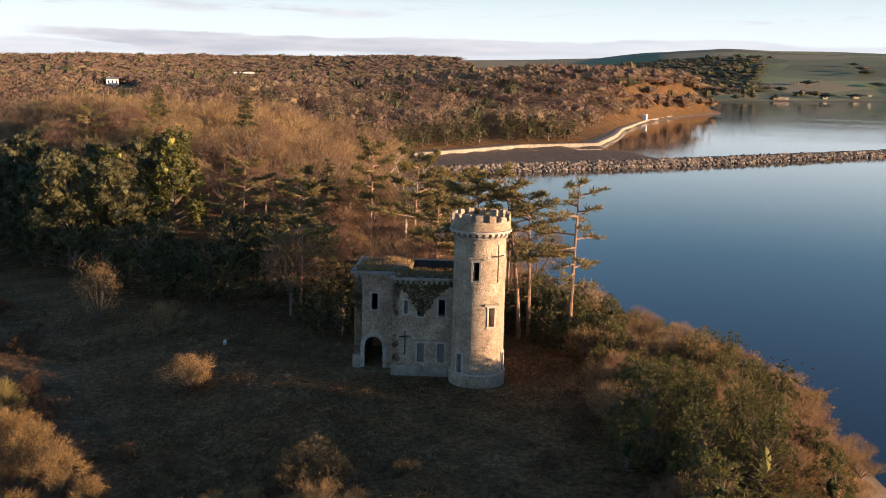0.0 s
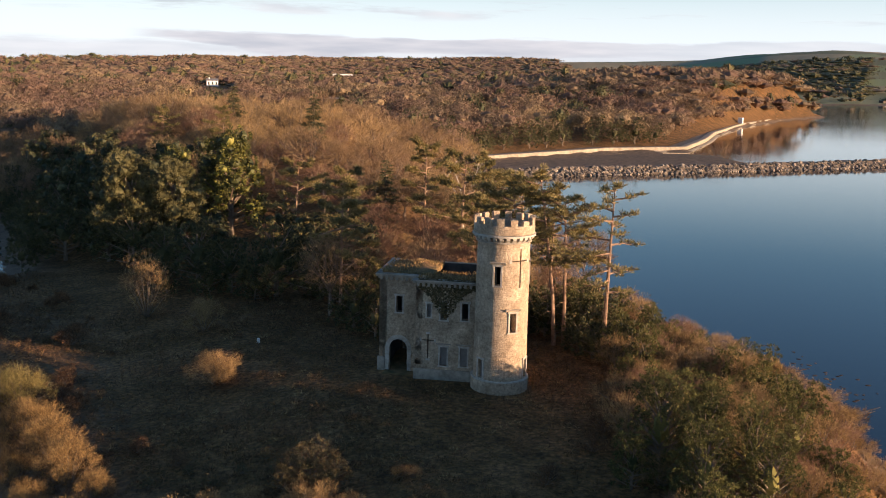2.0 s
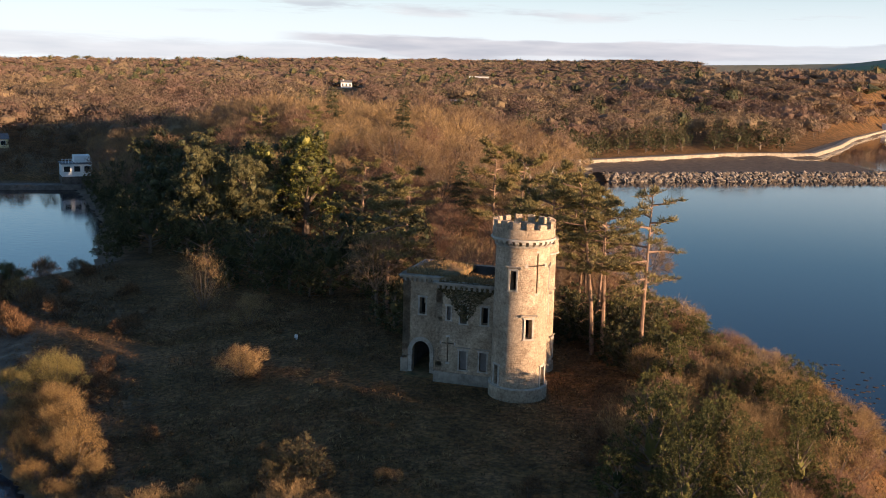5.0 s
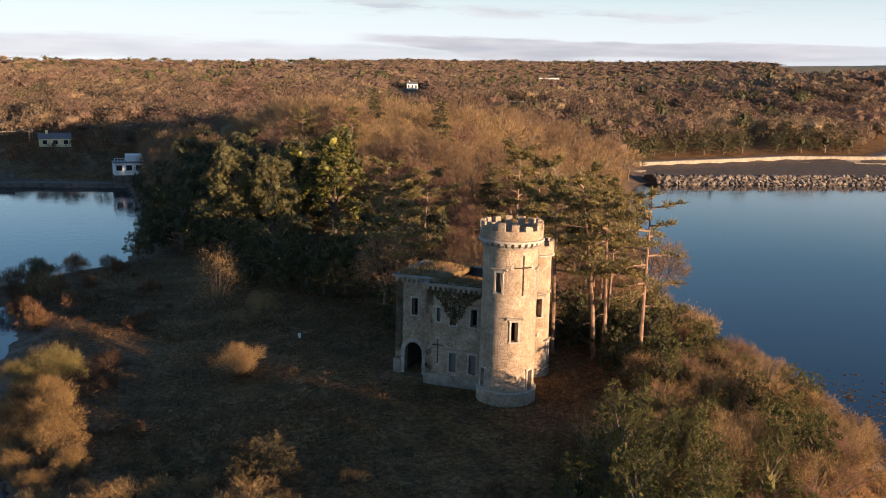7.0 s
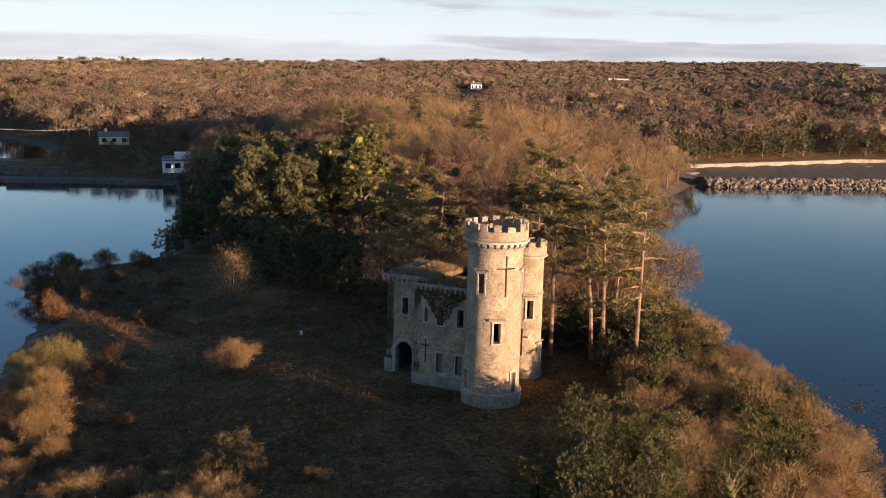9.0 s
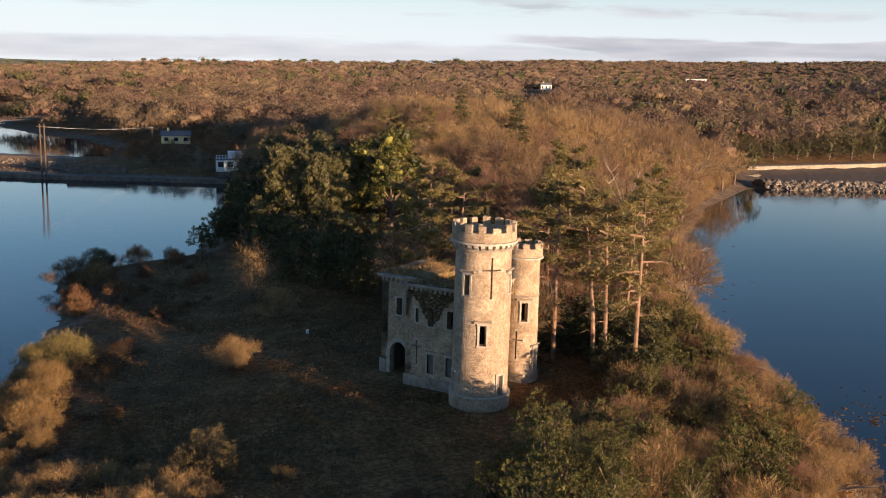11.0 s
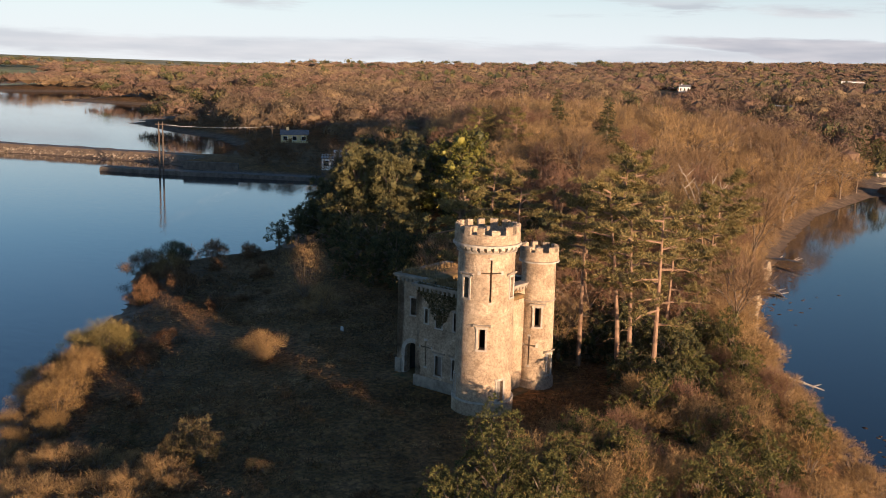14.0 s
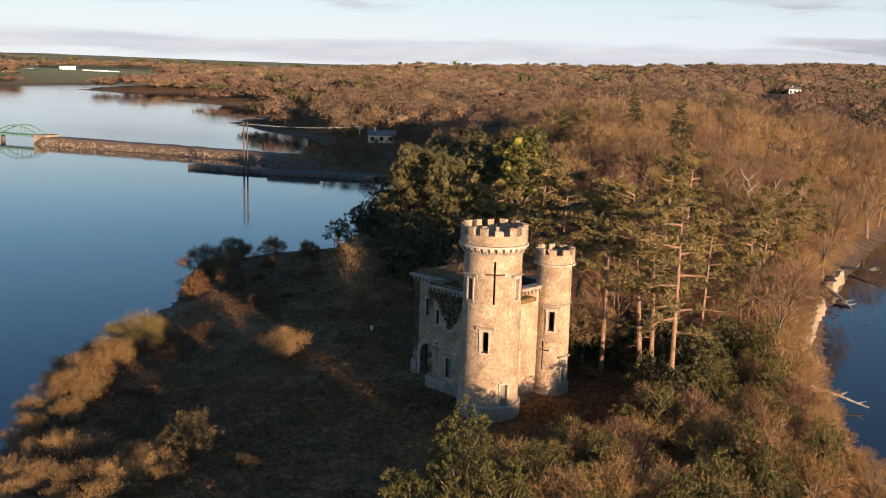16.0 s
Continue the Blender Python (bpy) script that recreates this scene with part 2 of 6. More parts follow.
def ground_material():
    m = bpy.data.materials.new("ground_soil_and_grass")
    m.use_nodes = True
    nt = m.node_tree
    bs = nt.nodes["Principled BSDF"]
    bs.inputs["Roughness"].default_value = 0.95
    bs.inputs["Specular IOR Level"].default_value = 0.2
    geo = nt.nodes.new("ShaderNodeNewGeometry")

    def noise_ramp(scale, stops, detail=9):
        n = nt.nodes.new("ShaderNodeTexNoise")
        n.inputs["Scale"].default_value, n.inputs["Detail"].default_value = scale, detail
        n.inputs["Roughness"].default_value = 0.65
        nt.links.new(geo.outputs["Position"], n.inputs["Vector"])
        r = nt.nodes.new("ShaderNodeValToRGB")
        for k, (p, c) in enumerate(stops):
            e = r.color_ramp.elements[k] if k < 2 else r.color_ramp.elements.new(p)
            e.position, e.color = p, (*c, 1)
        nt.links.new(n.outputs["Fac"], r.inputs[0])
        return r.outputs[0]

    near = noise_ramp(0.22, [(0.33, (0.078, 0.043, 0.016)), (0.48, (0.132, 0.073, 0.026)), (0.6, (0.19, 0.102, 0.042))])
    vor = nt.nodes.new("ShaderNodeTexVoronoi")
    vor.inputs["Scale"].default_value = 0.0045
    nt.links.new(geo.outputs["Position"], vor.inputs["Vector"])
    # Field colours are lightened to stand in for haze over the far hills.
    fr = nt.nodes.new("ShaderNodeValToRGB")
    for k, (p, c) in enumerate([(0.0, (0.17, 0.18, 0.10)), (0.35, (0.20, 0.235, 0.115)), (0.6, (0.25, 0.215, 0.13)), (0.8, (0.14, 0.15, 0.085))]):
        e = fr.color_ramp.elements[k] if k < 2 else fr.color_ramp.elements.new(p)
        e.position, e.color = p, (*c, 1)
    fr.color_ramp.interpolation = "CONSTANT"
    sep = nt.nodes.new("ShaderNodeSeparateColor")
    nt.links.new(vor.outputs["Color"], sep.inputs[0])
    nt.links.new(sep.outputs[0], fr.inputs[0])
    xyz = nt.nodes.new("ShaderNodeSeparateXYZ")
    nt.links.new(geo.outputs["Position"], xyz.inputs[0])
    ln = nt.nodes.new("ShaderNodeVectorMath")
    ln.operation = "LENGTH"
    nt.links.new(geo.outputs["Position"], ln.inputs[0])
    mr = nt.nodes.new("ShaderNodeMapRange")
    mr.inputs["From Min"].default_value, mr.inputs["From Max"].default_value = 900, 1300
    nt.links.new(ln.outputs["Value"], mr.inputs["Value"])
    mx = nt.nodes.new("ShaderNodeMix")
    mx.data_type = "RGBA"
    nt.links.new(mr.outputs[0], mx.inputs[0])
    nt.links.new(fr.outputs[0], mx.inputs[7])
    fine = noise_ramp(2.2, [(0.36, (0.45, 0.45, 0.45)), (0.5, (0.9, 0.9, 0.9)), (0.64, (1.6, 1.5, 1.35))], 6)
    mot = nt.nodes.new("ShaderNodeMix")
    mot.data_type, mot.blend_type = "RGBA", "MULTIPLY"
    mot.inputs[0].default_value = 1.0
    nt.links.new(near, mot.inputs[6])
    nt.links.new(fine, mot.inputs[7])
    nt.links.new(mot.outputs[2], mx.inputs[6])
    mud = noise_ramp(0.5, [(0.35, (0.085, 0.062, 0.045)), (0.6, (0.17, 0.12, 0.08)), (0.7, (0.24, 0.19, 0.14))])
    zr = nt.nodes.new("ShaderNodeMapRange")
    zr.inputs["From Min"].default_value, zr.inputs["From Max"].default_value = -2.3, -2.9
    nt.links.new(xyz.outputs["Z"], zr.inputs["Value"])
    mx2 = nt.nodes.new("ShaderNodeMix")
    mx2.data_type = "RGBA"
    nt.links.new(zr.outputs[0], mx2.inputs[0])
    nt.links.new(mx.outputs[2], mx2.inputs[6])
    nt.links.new(mud, mx2.inputs[7])
    nt.links.new(mx2.outputs[2], bs.inputs["Base Color"])
    n2 = nt.nodes.new("ShaderNodeTexNoise")
    n2.inputs["Scale"].default_value, n2.inputs["Detail"].default_value = 2.5, 8
    nt.links.new(geo.outputs["Position"], n2.inputs["Vector"])
    b = nt.nodes.new("ShaderNodeBump")
    b.inputs["Strength"].default_value, b.inputs["Distance"].default_value = 0.7, 0.25
    nt.links.new(n2.outputs["Fac"], b.inputs["Height"])
    nt.links.new(b.outputs[0], bs.inputs["Normal"])
    return m


def water_material():
    m = bpy.data.materials.new("calm_harbour_water")
    m.use_nodes = True
    nt = m.node_tree
    bs = nt.nodes["Principled BSDF"]
    bs.inputs["Base Color"].default_value = (0.008, 0.011, 0.019, 1)
    bs.inputs["Roughness"].default_value = 0.06
    bs.inputs["IOR"].default_value = 1.33
    geo = nt.nodes.new("ShaderNodeNewGeometry")
    mp = nt.nodes.new("ShaderNodeMapping")
    mp.inputs["Scale"].default_value = (0.5, 1.0, 1.0)
    mp.inputs["Rotation"].default_value = (0, 0, radians(25))
    nt.links.new(geo.outputs["Position"], mp.inputs["Vector"])
    n1 = nt.nodes.new("ShaderNodeTexNoise")
    n1.inputs["Scale"].default_value, n1.inputs["Detail"].default_value = 0.9, 4
    nt.links.new(mp.outputs[0], n1.inputs["Vector"])
    n2 = nt.nodes.new("ShaderNodeTexNoise")
    n2.inputs["Scale"].default_value, n2.inputs["Detail"].default_value = 0.012, 4
    nt.links.new(mp.outputs[0], n2.inputs["Vector"])
    mr = nt.nodes.new("ShaderNodeMapRange")
    mr.inputs["From Min"].default_value, mr.inputs["From Max"].default_value = 0.42, 0.62
    mr.inputs["To Min"].default_value, mr.inputs["To Max"].default_value = 0.010, 0.04
    nt.links.new(n2.outputs["Fac"], mr.inputs["Value"])
    b = nt.nodes.new("ShaderNodeBump")
    b.inputs["Distance"].default_value = 0.6
    nt.links.new(mr.outputs[0], b.inputs["Strength"])
    nt.links.new(n1.outputs["Fac"], b.inputs["Height"])
    nt.links.new(b.outputs[0], bs.inputs["Normal"])
    return m


M_GROUND, M_WATER = ground_material(), water_material()

# ---- mesh helpers ----


def mesh_from(name, verts, faces, mats, index=None, uvs=None, smooth=False):
    me = bpy.data.meshes.new(name)
    me.from_pydata([tuple(v) for v in verts] if not isinstance(verts, np.ndarray) else verts.tolist(), [], faces if not isinstance(faces, np.ndarray) else faces.tolist())
    for m in (mats if isinstance(mats, (list, tuple)) else [mats]):
        me.materials.append(m)
    if index is not None:
        me.polygons.foreach_set("material_index", np.asarray(index, np.int32))
    if uvs is not None:
        layer = me.uv_layers.new(name="UVMap")
        layer.data.foreach_set("uv", np.asarray(uvs, np.float32).ravel())
    if smooth:
        me.polygons.foreach_set("use_smooth", np.ones(len(me.polygons), bool))
    me.update()
    return me


def part(name, me, parent, label="", at=None):
    ob = new(name, me)
    ob.parent = parent
    if at is not None:
        ob.matrix_basis = at
    if label:
        tagged(ob, label=label)
    return ob


def thing(name, label, category, at=None, group="", kind=""):
    ob = new(name)
    if at is not None:
        ob.matrix_basis = at
    return tagged(ob, label, category, group, kind)


class Soup:
    """Gathers verts and faces of one mesh."""

    def __init__(self):
        self.v, self.f, self.m = [], [], []

    def add(self, verts, faces, mi=0):
        o = len(self.v)
        self.v.extend([tuple(p) for p in verts])
        self.f.extend([tuple(i + o for i in f) for f in faces])
        self.m.extend([mi] * len(faces))
        return self

    def box(self, x0, y0, z0, x1, y1, z1, mi=0, bevel=0.0):
        v = [(x, y, z) for z in (z0, z1) for x, y in ((x0, y0), (x1, y0), (x1, y1), (x0, y1))]
        if bevel:
            v = [(x, y, z) for z, k in ((z0, 0), (z1 - bevel, 0), (z1, bevel)) for x, y in ((x0 + k, y0 + k), (x1 - k, y0 + k), (x1 - k, y1 - k), (x0 + k, y1 - k))]
            f = [(3, 2, 1, 0), (8, 9, 10, 11)] + [(r * 4 + i, r * 4 + (i + 1) % 4, r * 4 + 4 + (i + 1) % 4, r * 4 + 4 + i) for r in (0, 1) for i in range(4)]
            return self.add(v, f, mi)
        return self.add(v, [(3, 2, 1, 0), (4, 5, 6, 7), (0, 1, 5, 4), (1, 2, 6, 5), (2, 3, 7, 6), (3, 0, 4, 7)], mi)

    def tube(self, pts, radii, sides=6, mi=0):
        pts = [Vector(p) for p in pts]
        rings = []
        for i, p in enumerate(pts):
            d = (pts[min(i + 1, len(pts) - 1)] - pts[max(i - 1, 0)]).normalized()
            a = d.cross(Vector((0.3, 0.9, 0.1))).normalized()
            b = d.cross(a)
            rings += [p + (a * math.cos(k * 2 * math.pi / sides) + b * math.sin(k * 2 * math.pi / sides)) * radii[i] for k in range(sides)]
        f = [(i * sides + k, i * sides + (k + 1) % sides, (i + 1) * sides + (k + 1) % sides, (i + 1) * sides + k) for i in range(len(pts) - 1) for k in range(sides)]
        f += [tuple(range(sides))[::-1], tuple(range((len(pts) - 1) * sides, len(pts) * sides))]
        return self.add(rings, f, mi)

    def mesh(self, name, mats, smooth=False):
        return mesh_from(name, self.v, self.f, mats, self.m, smooth=smooth)


def lump(rng, n=1):
    """A low, uneven ball of radius 1: verts and triangles."""
    bm = bmesh.new()
    bmesh.ops.create_icosphere(bm, subdivisions=n, radius=1)
    v = np.array([p.co[:] for p in bm.verts])
    f = np.array([[q.index for q in p.verts] for p in bm.faces])
    bm.free()
    return v * (1 + rng.uniform(-0.2, 0.2, (len(v), 1))), f


def shards(rng, pos, way, length, width):
    """One slim triangle at each place."""
    n = len(pos)
    way = way / (np.linalg.norm(way, axis=1, keepdims=True) + 1e-9)
    side = np.cross(way, rng.normal(size=(n, 3)))
    side /= np.linalg.norm(side, axis=1, keepdims=True) + 1e-9
    length = np.broadcast_to(np.asarray(length, float).reshape(-1, 1), (n, 1))
    width = np.broadcast_to(np.asarray(width, float).reshape(-1, 1), (n, 1))
    v = np.stack([pos - side * width / 2, pos + side * width / 2, pos + way * length], 1).reshape(-1, 3)
    return v, np.arange(3 * n).reshape(n, 3)


def scales(rng, pos, out, length, width, loose=0.5):
    """Slim triangles that lie roughly in the skin of a crown whose outward way is given."""
    n = len(pos)
    nrm = out + rng.normal(size=(n, 3)) * loose
    nrm /= np.linalg.norm(nrm, axis=1, keepdims=True) + 1e-9
    way = rng.normal(size=(n, 3)) * 0.8 + (0, 0, 1)
    way -= nrm * (way * nrm).sum(1, keepdims=True)
    way /= np.linalg.norm(way, axis=1, keepdims=True) + 1e-9
    side = np.cross(way, nrm) * (width / 2)
    way = way * length * rng.uniform(0.6, 1.3, (n, 1))
    v = np.stack([pos - side - way / 2, pos + side - way / 2, pos + way / 2], 1).reshape(-1, 3)
    return v, np.arange(3 * n).reshape(n, 3)


def in_blobs(rng, n, blobs, shell=0.5):
    """Places inside ellipsoids (cx, cy, cz, rx, ry, rz), towards their skin, and the outward way."""
    b = np.array(blobs, float)
    w = (b[:, 3] * b[:, 4] * b[:, 5]) ** 0.67
    k = rng.choice(len(b), n, p=w / w.sum())
    d = rng.normal(size=(n, 3))
    d /= np.linalg.norm(d, axis=1, keepdims=True)
    r = (shell + (1 - shell) * rng.random((n, 1))) ** 0.6
    return b[k, :3] + d * r * b[k, 3:], d


# ---- terrain ----
SHORE = [(31.2, -12), (31, 0), (29, 11), (23.4, 18.8), (17.4, 27), (11.3, 38.2), (5, 51.4), (-1, 66.2), (-7, 84), (-16, 121), (-23, 158), (-24, 205),
         (-25, 222), (-34, 250), (-8, 288), (17, 324), (50, 347), (65, 411), (77, 477), (109, 600), (155, 727), (217, 858), (190, 1000), (250, 1376), (347, 1380), (703, 1708),
         (4900, 3400), (4900, 4900), (-4900, 4900), (-4900, 100), (-1000, 250), (-965, 345), (-1050, 520), (-1000, 610), (-830, 362), (-812, 353), (-771, 383), (-772, 435), (-690, 470), (-620, 380), (-578, 312), (-558, 330), (-514, 338),
         (-450, 345), (-400, 270), (-359, 218), (-308, 199), (-275, 193), (-263, 190), (-229, 171), (-214, 152), (-200, 134), (-292, 98), (-288, 86), (-196, 116), (-166, 111), (-150, 118), (-136, 121), (-115, 98),
         (-100, 81), (-88, 63), (-76, 46), (-79, 32), (-78, 21), (-66, 12.5), (-58, 5), (-52, -4), (-42, -14.5), (-27, -27), (0, -52), (22, -35)]
MUDFLAT = [(-26, 206), (48, 250), (72, 282), (58, 335), (46, 340), (17, 324), (-34, 262)]


def shore_distance(x, y, line=None):
    """Metres to the waterline, or another closed line, positive inside."""
    line = line or SHORE
    x, y = np.asarray(x, float), np.asarray(y, float)
    best, inside = np.full(x.shape, 1e9), np.zeros(x.shape, bool)
    for (ax, ay), (bx, by) in zip(line, line[1:] + line[:1]):
        dx, dy = bx - ax, by - ay
        k = np.clip(((x - ax) * dx + (y - ay) * dy) / (dx * dx + dy * dy), 0, 1)
        best = np.minimum(best, np.hypot(x - ax - k * dx, y - ay - k * dy))
        if ay != by:
            inside ^= ((ay > y) != (by > y)) & (x < (bx - ax) * (y - ay) / (by - ay) + ax)
    return np.where(inside, best, -best)


def step(a, b, v):
    k = np.clip((v - a) / (b - a), 0, 1)
    return k * k * (3 - 2 * k)


def waves(x, y, s):
    return (np.sin(x / s + 1.3) * np.cos(y / s * 1.1 - 0.4) + 0.6 * np.sin(x / s * 2.1 + y / s * 1.3) + 0.4 * np.cos(y / s * 3.1 - x / s * 1.7)) / 2


RIDGE_AZ = [55, 69, 74, 77, 81, 84, 89, 96, 104, 110, 117, 127, 135, 140, 150, 157, 165, 180]
RIDGE_Z = [100, 104, 110, 111, 96, 78, 74, 64, 57, 45, 34, 28, 20, 16, 22, 27, 28, 30]


START_AZ, START_D = [60, 80, 88, 105, 113, 136, 142], [1600, 1600, 1900, 1900, 900, 900, 1700]


def height(x, y):
    x, y = np.asarray(x, float), np.asarray(y, float)
    d = shore_distance(x, y)
    dist = np.hypot(x, y + 70)
    az = np.degrees(np.arctan2(y + 70, x))
    bed = WATER_Z - 0.15 - 2.0 * step(0, 25, -d)
    bed = np.maximum(bed, WATER_Z - 0.3 + 0.42 * step(-4, 6, shore_distance(x, y, MUDFLAT)) + 0.05 * waves(x, y, 6))
    right = step(-8, 6, x - 0.12 * y) * step(130, 60, y)
    rise = step(0, 5.0, d) * (0.3 + 0.7 * right) + step(3, 30, d) * (0.7 - 0.7 * right)
    flat = WATER_Z + 3.7 * rise + 0.35 * waves(x, y, 9) * step(2, 12, d)
    flat = flat - 1.1 * step(-12, -45, x) * step(60, 20, y) * step(4, 20, d)
    hill = 8.0 * step(40, 105, y) * step(0, 45, d) * step(260, 150, y)
    land = flat + hill + step(150, 700, dist) * step(0, 120, d) * (4 + 3 * waves(x, y, 140))
    land = land + (26 + 1.2 * (np.interp(az, RIDGE_AZ, RIDGE_Z) - 26)) * step(0, 1, (dist - np.interp(az, START_AZ, START_D)) / 1900) * step(0, 250, d) * (1 + 0.08 * waves(x, y, 260))
    land = land + np.interp(az, [70, 75, 86, 96, 110, 150], [0, 27, 20, 8, 3, 0]) * step(450, 820, dist) * step(1450, 1150, dist) * step(0, 32, d) * (1 + 0.12 * waves(x, y, 120))
    low = step(85, 45, np.hypot(x + 190, y - 150)) * step(3, 14, d)
    land = land * (1 - low) - 0.8 * low + 4 * step(70, 25, np.hypot(x + 348, y - 803))
    # castle stands on a level shelf
    near = step(16, 9, np.hypot(x + 4, y - 4))
    land = land * (1 - near) + near * 0.1
    return np.where(d > 0, np.maximum(land, WATER_Z + 0.05 + 0.0 * d), bed)


def spaced(lo, hi, fine_lo, fine_hi, fine, grow):
    out, p, s = [], fine_lo, fine
    while p < fine_hi:
        out.append(p)
        p += fine
    s = fine
    while p < hi:
        out.append(p)
        s *= grow
        p += s
    out.append(hi)
    s, p = fine, fine_lo - fine
    while p > lo:
        out.append(p)
        s *= grow
        p -= s
    out.append(lo)
    return np.array(sorted(out))


gx, gy = spaced(-4900, 4900, -95, 45, 1.9, 1.06), spaced(-400, 4900, -40, 110, 1.9, 1.055)
GX, GY = np.meshgrid(gx, gy)
GZ = height(GX, GY)
nx_, ny_ = len(gx), len(gy)
idx = np.arange(nx_ * ny_).reshape(ny_, nx_)
gf = np.stack([idx[:-1, :-1], idx[:-1, 1:], idx[1:, 1:], idx[1:, :-1]], -1).reshape(-1, 4)
ground = new("ground", mesh_from("ground", np.stack([GX, GY, GZ], -1).reshape(-1, 3), gf, M_GROUND, smooth=True))
tagged(ground, "rough grassy headland with muddy tidal shore and far fields", "ground", kind="structure")
water = new("water", mesh_from("water", [(-4900, -400, WATER_Z), (4900, -400, WATER_Z), (4900, 4900, WATER_Z), (-4900, 4900, WATER_Z)], [(0, 1, 2, 3)], M_WATER))
tagged(water, "calm dark blue tidal water reflecting the sky", "water", kind="structure")


def gz(x, y):
    return float(height(np.array([x]), np.array([y]))[0])

# bank of low cloud far beyond the hills


def cloud_material():
    m = bpy.data.materials.new("low_cloud")
    m.use_nodes = True
    nt = m.node_tree
    nt.nodes.remove(nt.nodes["Principled BSDF"])
    geo = nt.nodes.new("ShaderNodeNewGeometry")
    mp = nt.nodes.new("ShaderNodeMapping")
    mp.inputs["Scale"].default_value = (1, 1, 8.5)
    nt.links.new(geo.outputs["Position"], mp.inputs["Vector"])
    n1 = nt.nodes.new("ShaderNodeTexNoise")
    n1.inputs["Scale"].default_value, n1.inputs["Detail"].default_value = 0.0012, 7
    n1.inputs["Roughness"].default_value = 0.55
    nt.links.new(mp.outputs[0], n1.inputs["Vector"])
    xyz = nt.nodes.new("ShaderNodeSeparateXYZ")
    nt.links.new(geo.outputs["Position"], xyz.inputs[0])

    def calc(op, a, b=None, c=None):
        q = nt.nodes.new("ShaderNodeMath")
        q.operation = op
        for i, w in enumerate((a, b, c)):
            if w is None:
                continue
            if isinstance(w, (int, float)):
                q.inputs[i].default_value = w
            else:
                nt.links.new(w, q.inputs[i])
        return q.outputs[0]

    def ease(value, lo, hi):
        q = nt.nodes.new("ShaderNodeMapRange")
        q.interpolation_type = "SMOOTHSTEP"
        q.inputs["From Min"].default_value, q.inputs["From Max"].default_value = lo, hi
        if lo > hi:
            q.inputs["From Min"].default_value, q.inputs["From Max"].default_value = hi, lo
            q.inputs["To Min"].default_value, q.inputs["To Max"].default_value = 1, 0
        nt.links.new(value, q.inputs["Value"])
        return q.outputs[0]

    around = calc("ARCTAN2", xyz.outputs["Y"], xyz.outputs["X"])
    ragged = calc("MULTIPLY_ADD", n1.outputs["Fac"], 150.0, calc("SUBTRACT", xyz.outputs["Z"], 75.0))
    # a flat-based bank with a crisp top, a pale band over the whole horizon, and wisps above
    tip = calc("MULTIPLY_ADD", ease(around, 1.85, 2.04), 55.0, 92.0)
    floor_ = ease(calc("SUBTRACT", ragged, tip), 0.0, 26.0)
    bank = calc("MULTIPLY", calc("MULTIPLY", floor_, ease(ragged, 208.0, 186.0)), ease(around, 2.045, 1.99))
    bank = calc("MULTIPLY", bank, calc("MULTIPLY_ADD", ease(around, 1.45, 1.62), 0.4, 0.55))
    band = calc("MULTIPLY", calc("MULTIPLY", ease(ragged, 30.0, 75.0), ease(ragged, 165.0, 120.0)), 0.5)
    wisp = calc("MULTIPLY", calc("MULTIPLY", ease(ragged, 285.0, 330.0), ease(ragged, 420.0, 350.0)), ease(n1.outputs["Fac"], 0.48, 0.6))
    dense = calc("MAXIMUM", calc("MULTIPLY", bank, 0.9), calc("MAXIMUM", band, calc("MULTIPLY", wisp, 0.6)))
    em = nt.nodes.new("ShaderNodeEmission")
    n2 = nt.nodes.new("ShaderNodeTexNoise")
    n2.inputs["Scale"].default_value, n2.inputs["Detail"].default_value = 0.0022, 6
    nt.links.new(mp.outputs[0], n2.inputs["Vector"])
    cr = nt.nodes.new("ShaderNodeValToRGB")
    cr.color_ramp.elements[0].position, cr.color_ramp.elements[0].color = 0.35, (0.145, 0.152, 0.168, 1)
    cr.color_ramp.elements[1].position, cr.color_ramp.elements[1].color = 0.7, (0.225, 0.222, 0.225, 1)
    nt.links.new(n2.outputs["Fac"], cr.inputs[0])
    nt.links.new(cr.outputs[0], em.inputs["Color"])
    tr = nt.nodes.new("ShaderNodeBsdfTransparent")
    mx = nt.nodes.new("ShaderNodeMixShader")
    nt.links.new(dense, mx.inputs[0])
    nt.links.new(tr.outputs[0], mx.inputs[1])
    nt.links.new(em.outputs[0], mx.inputs[2])
    nt.links.new(mx.outputs[0], nt.nodes["Material Output"].inputs[0])
    return m


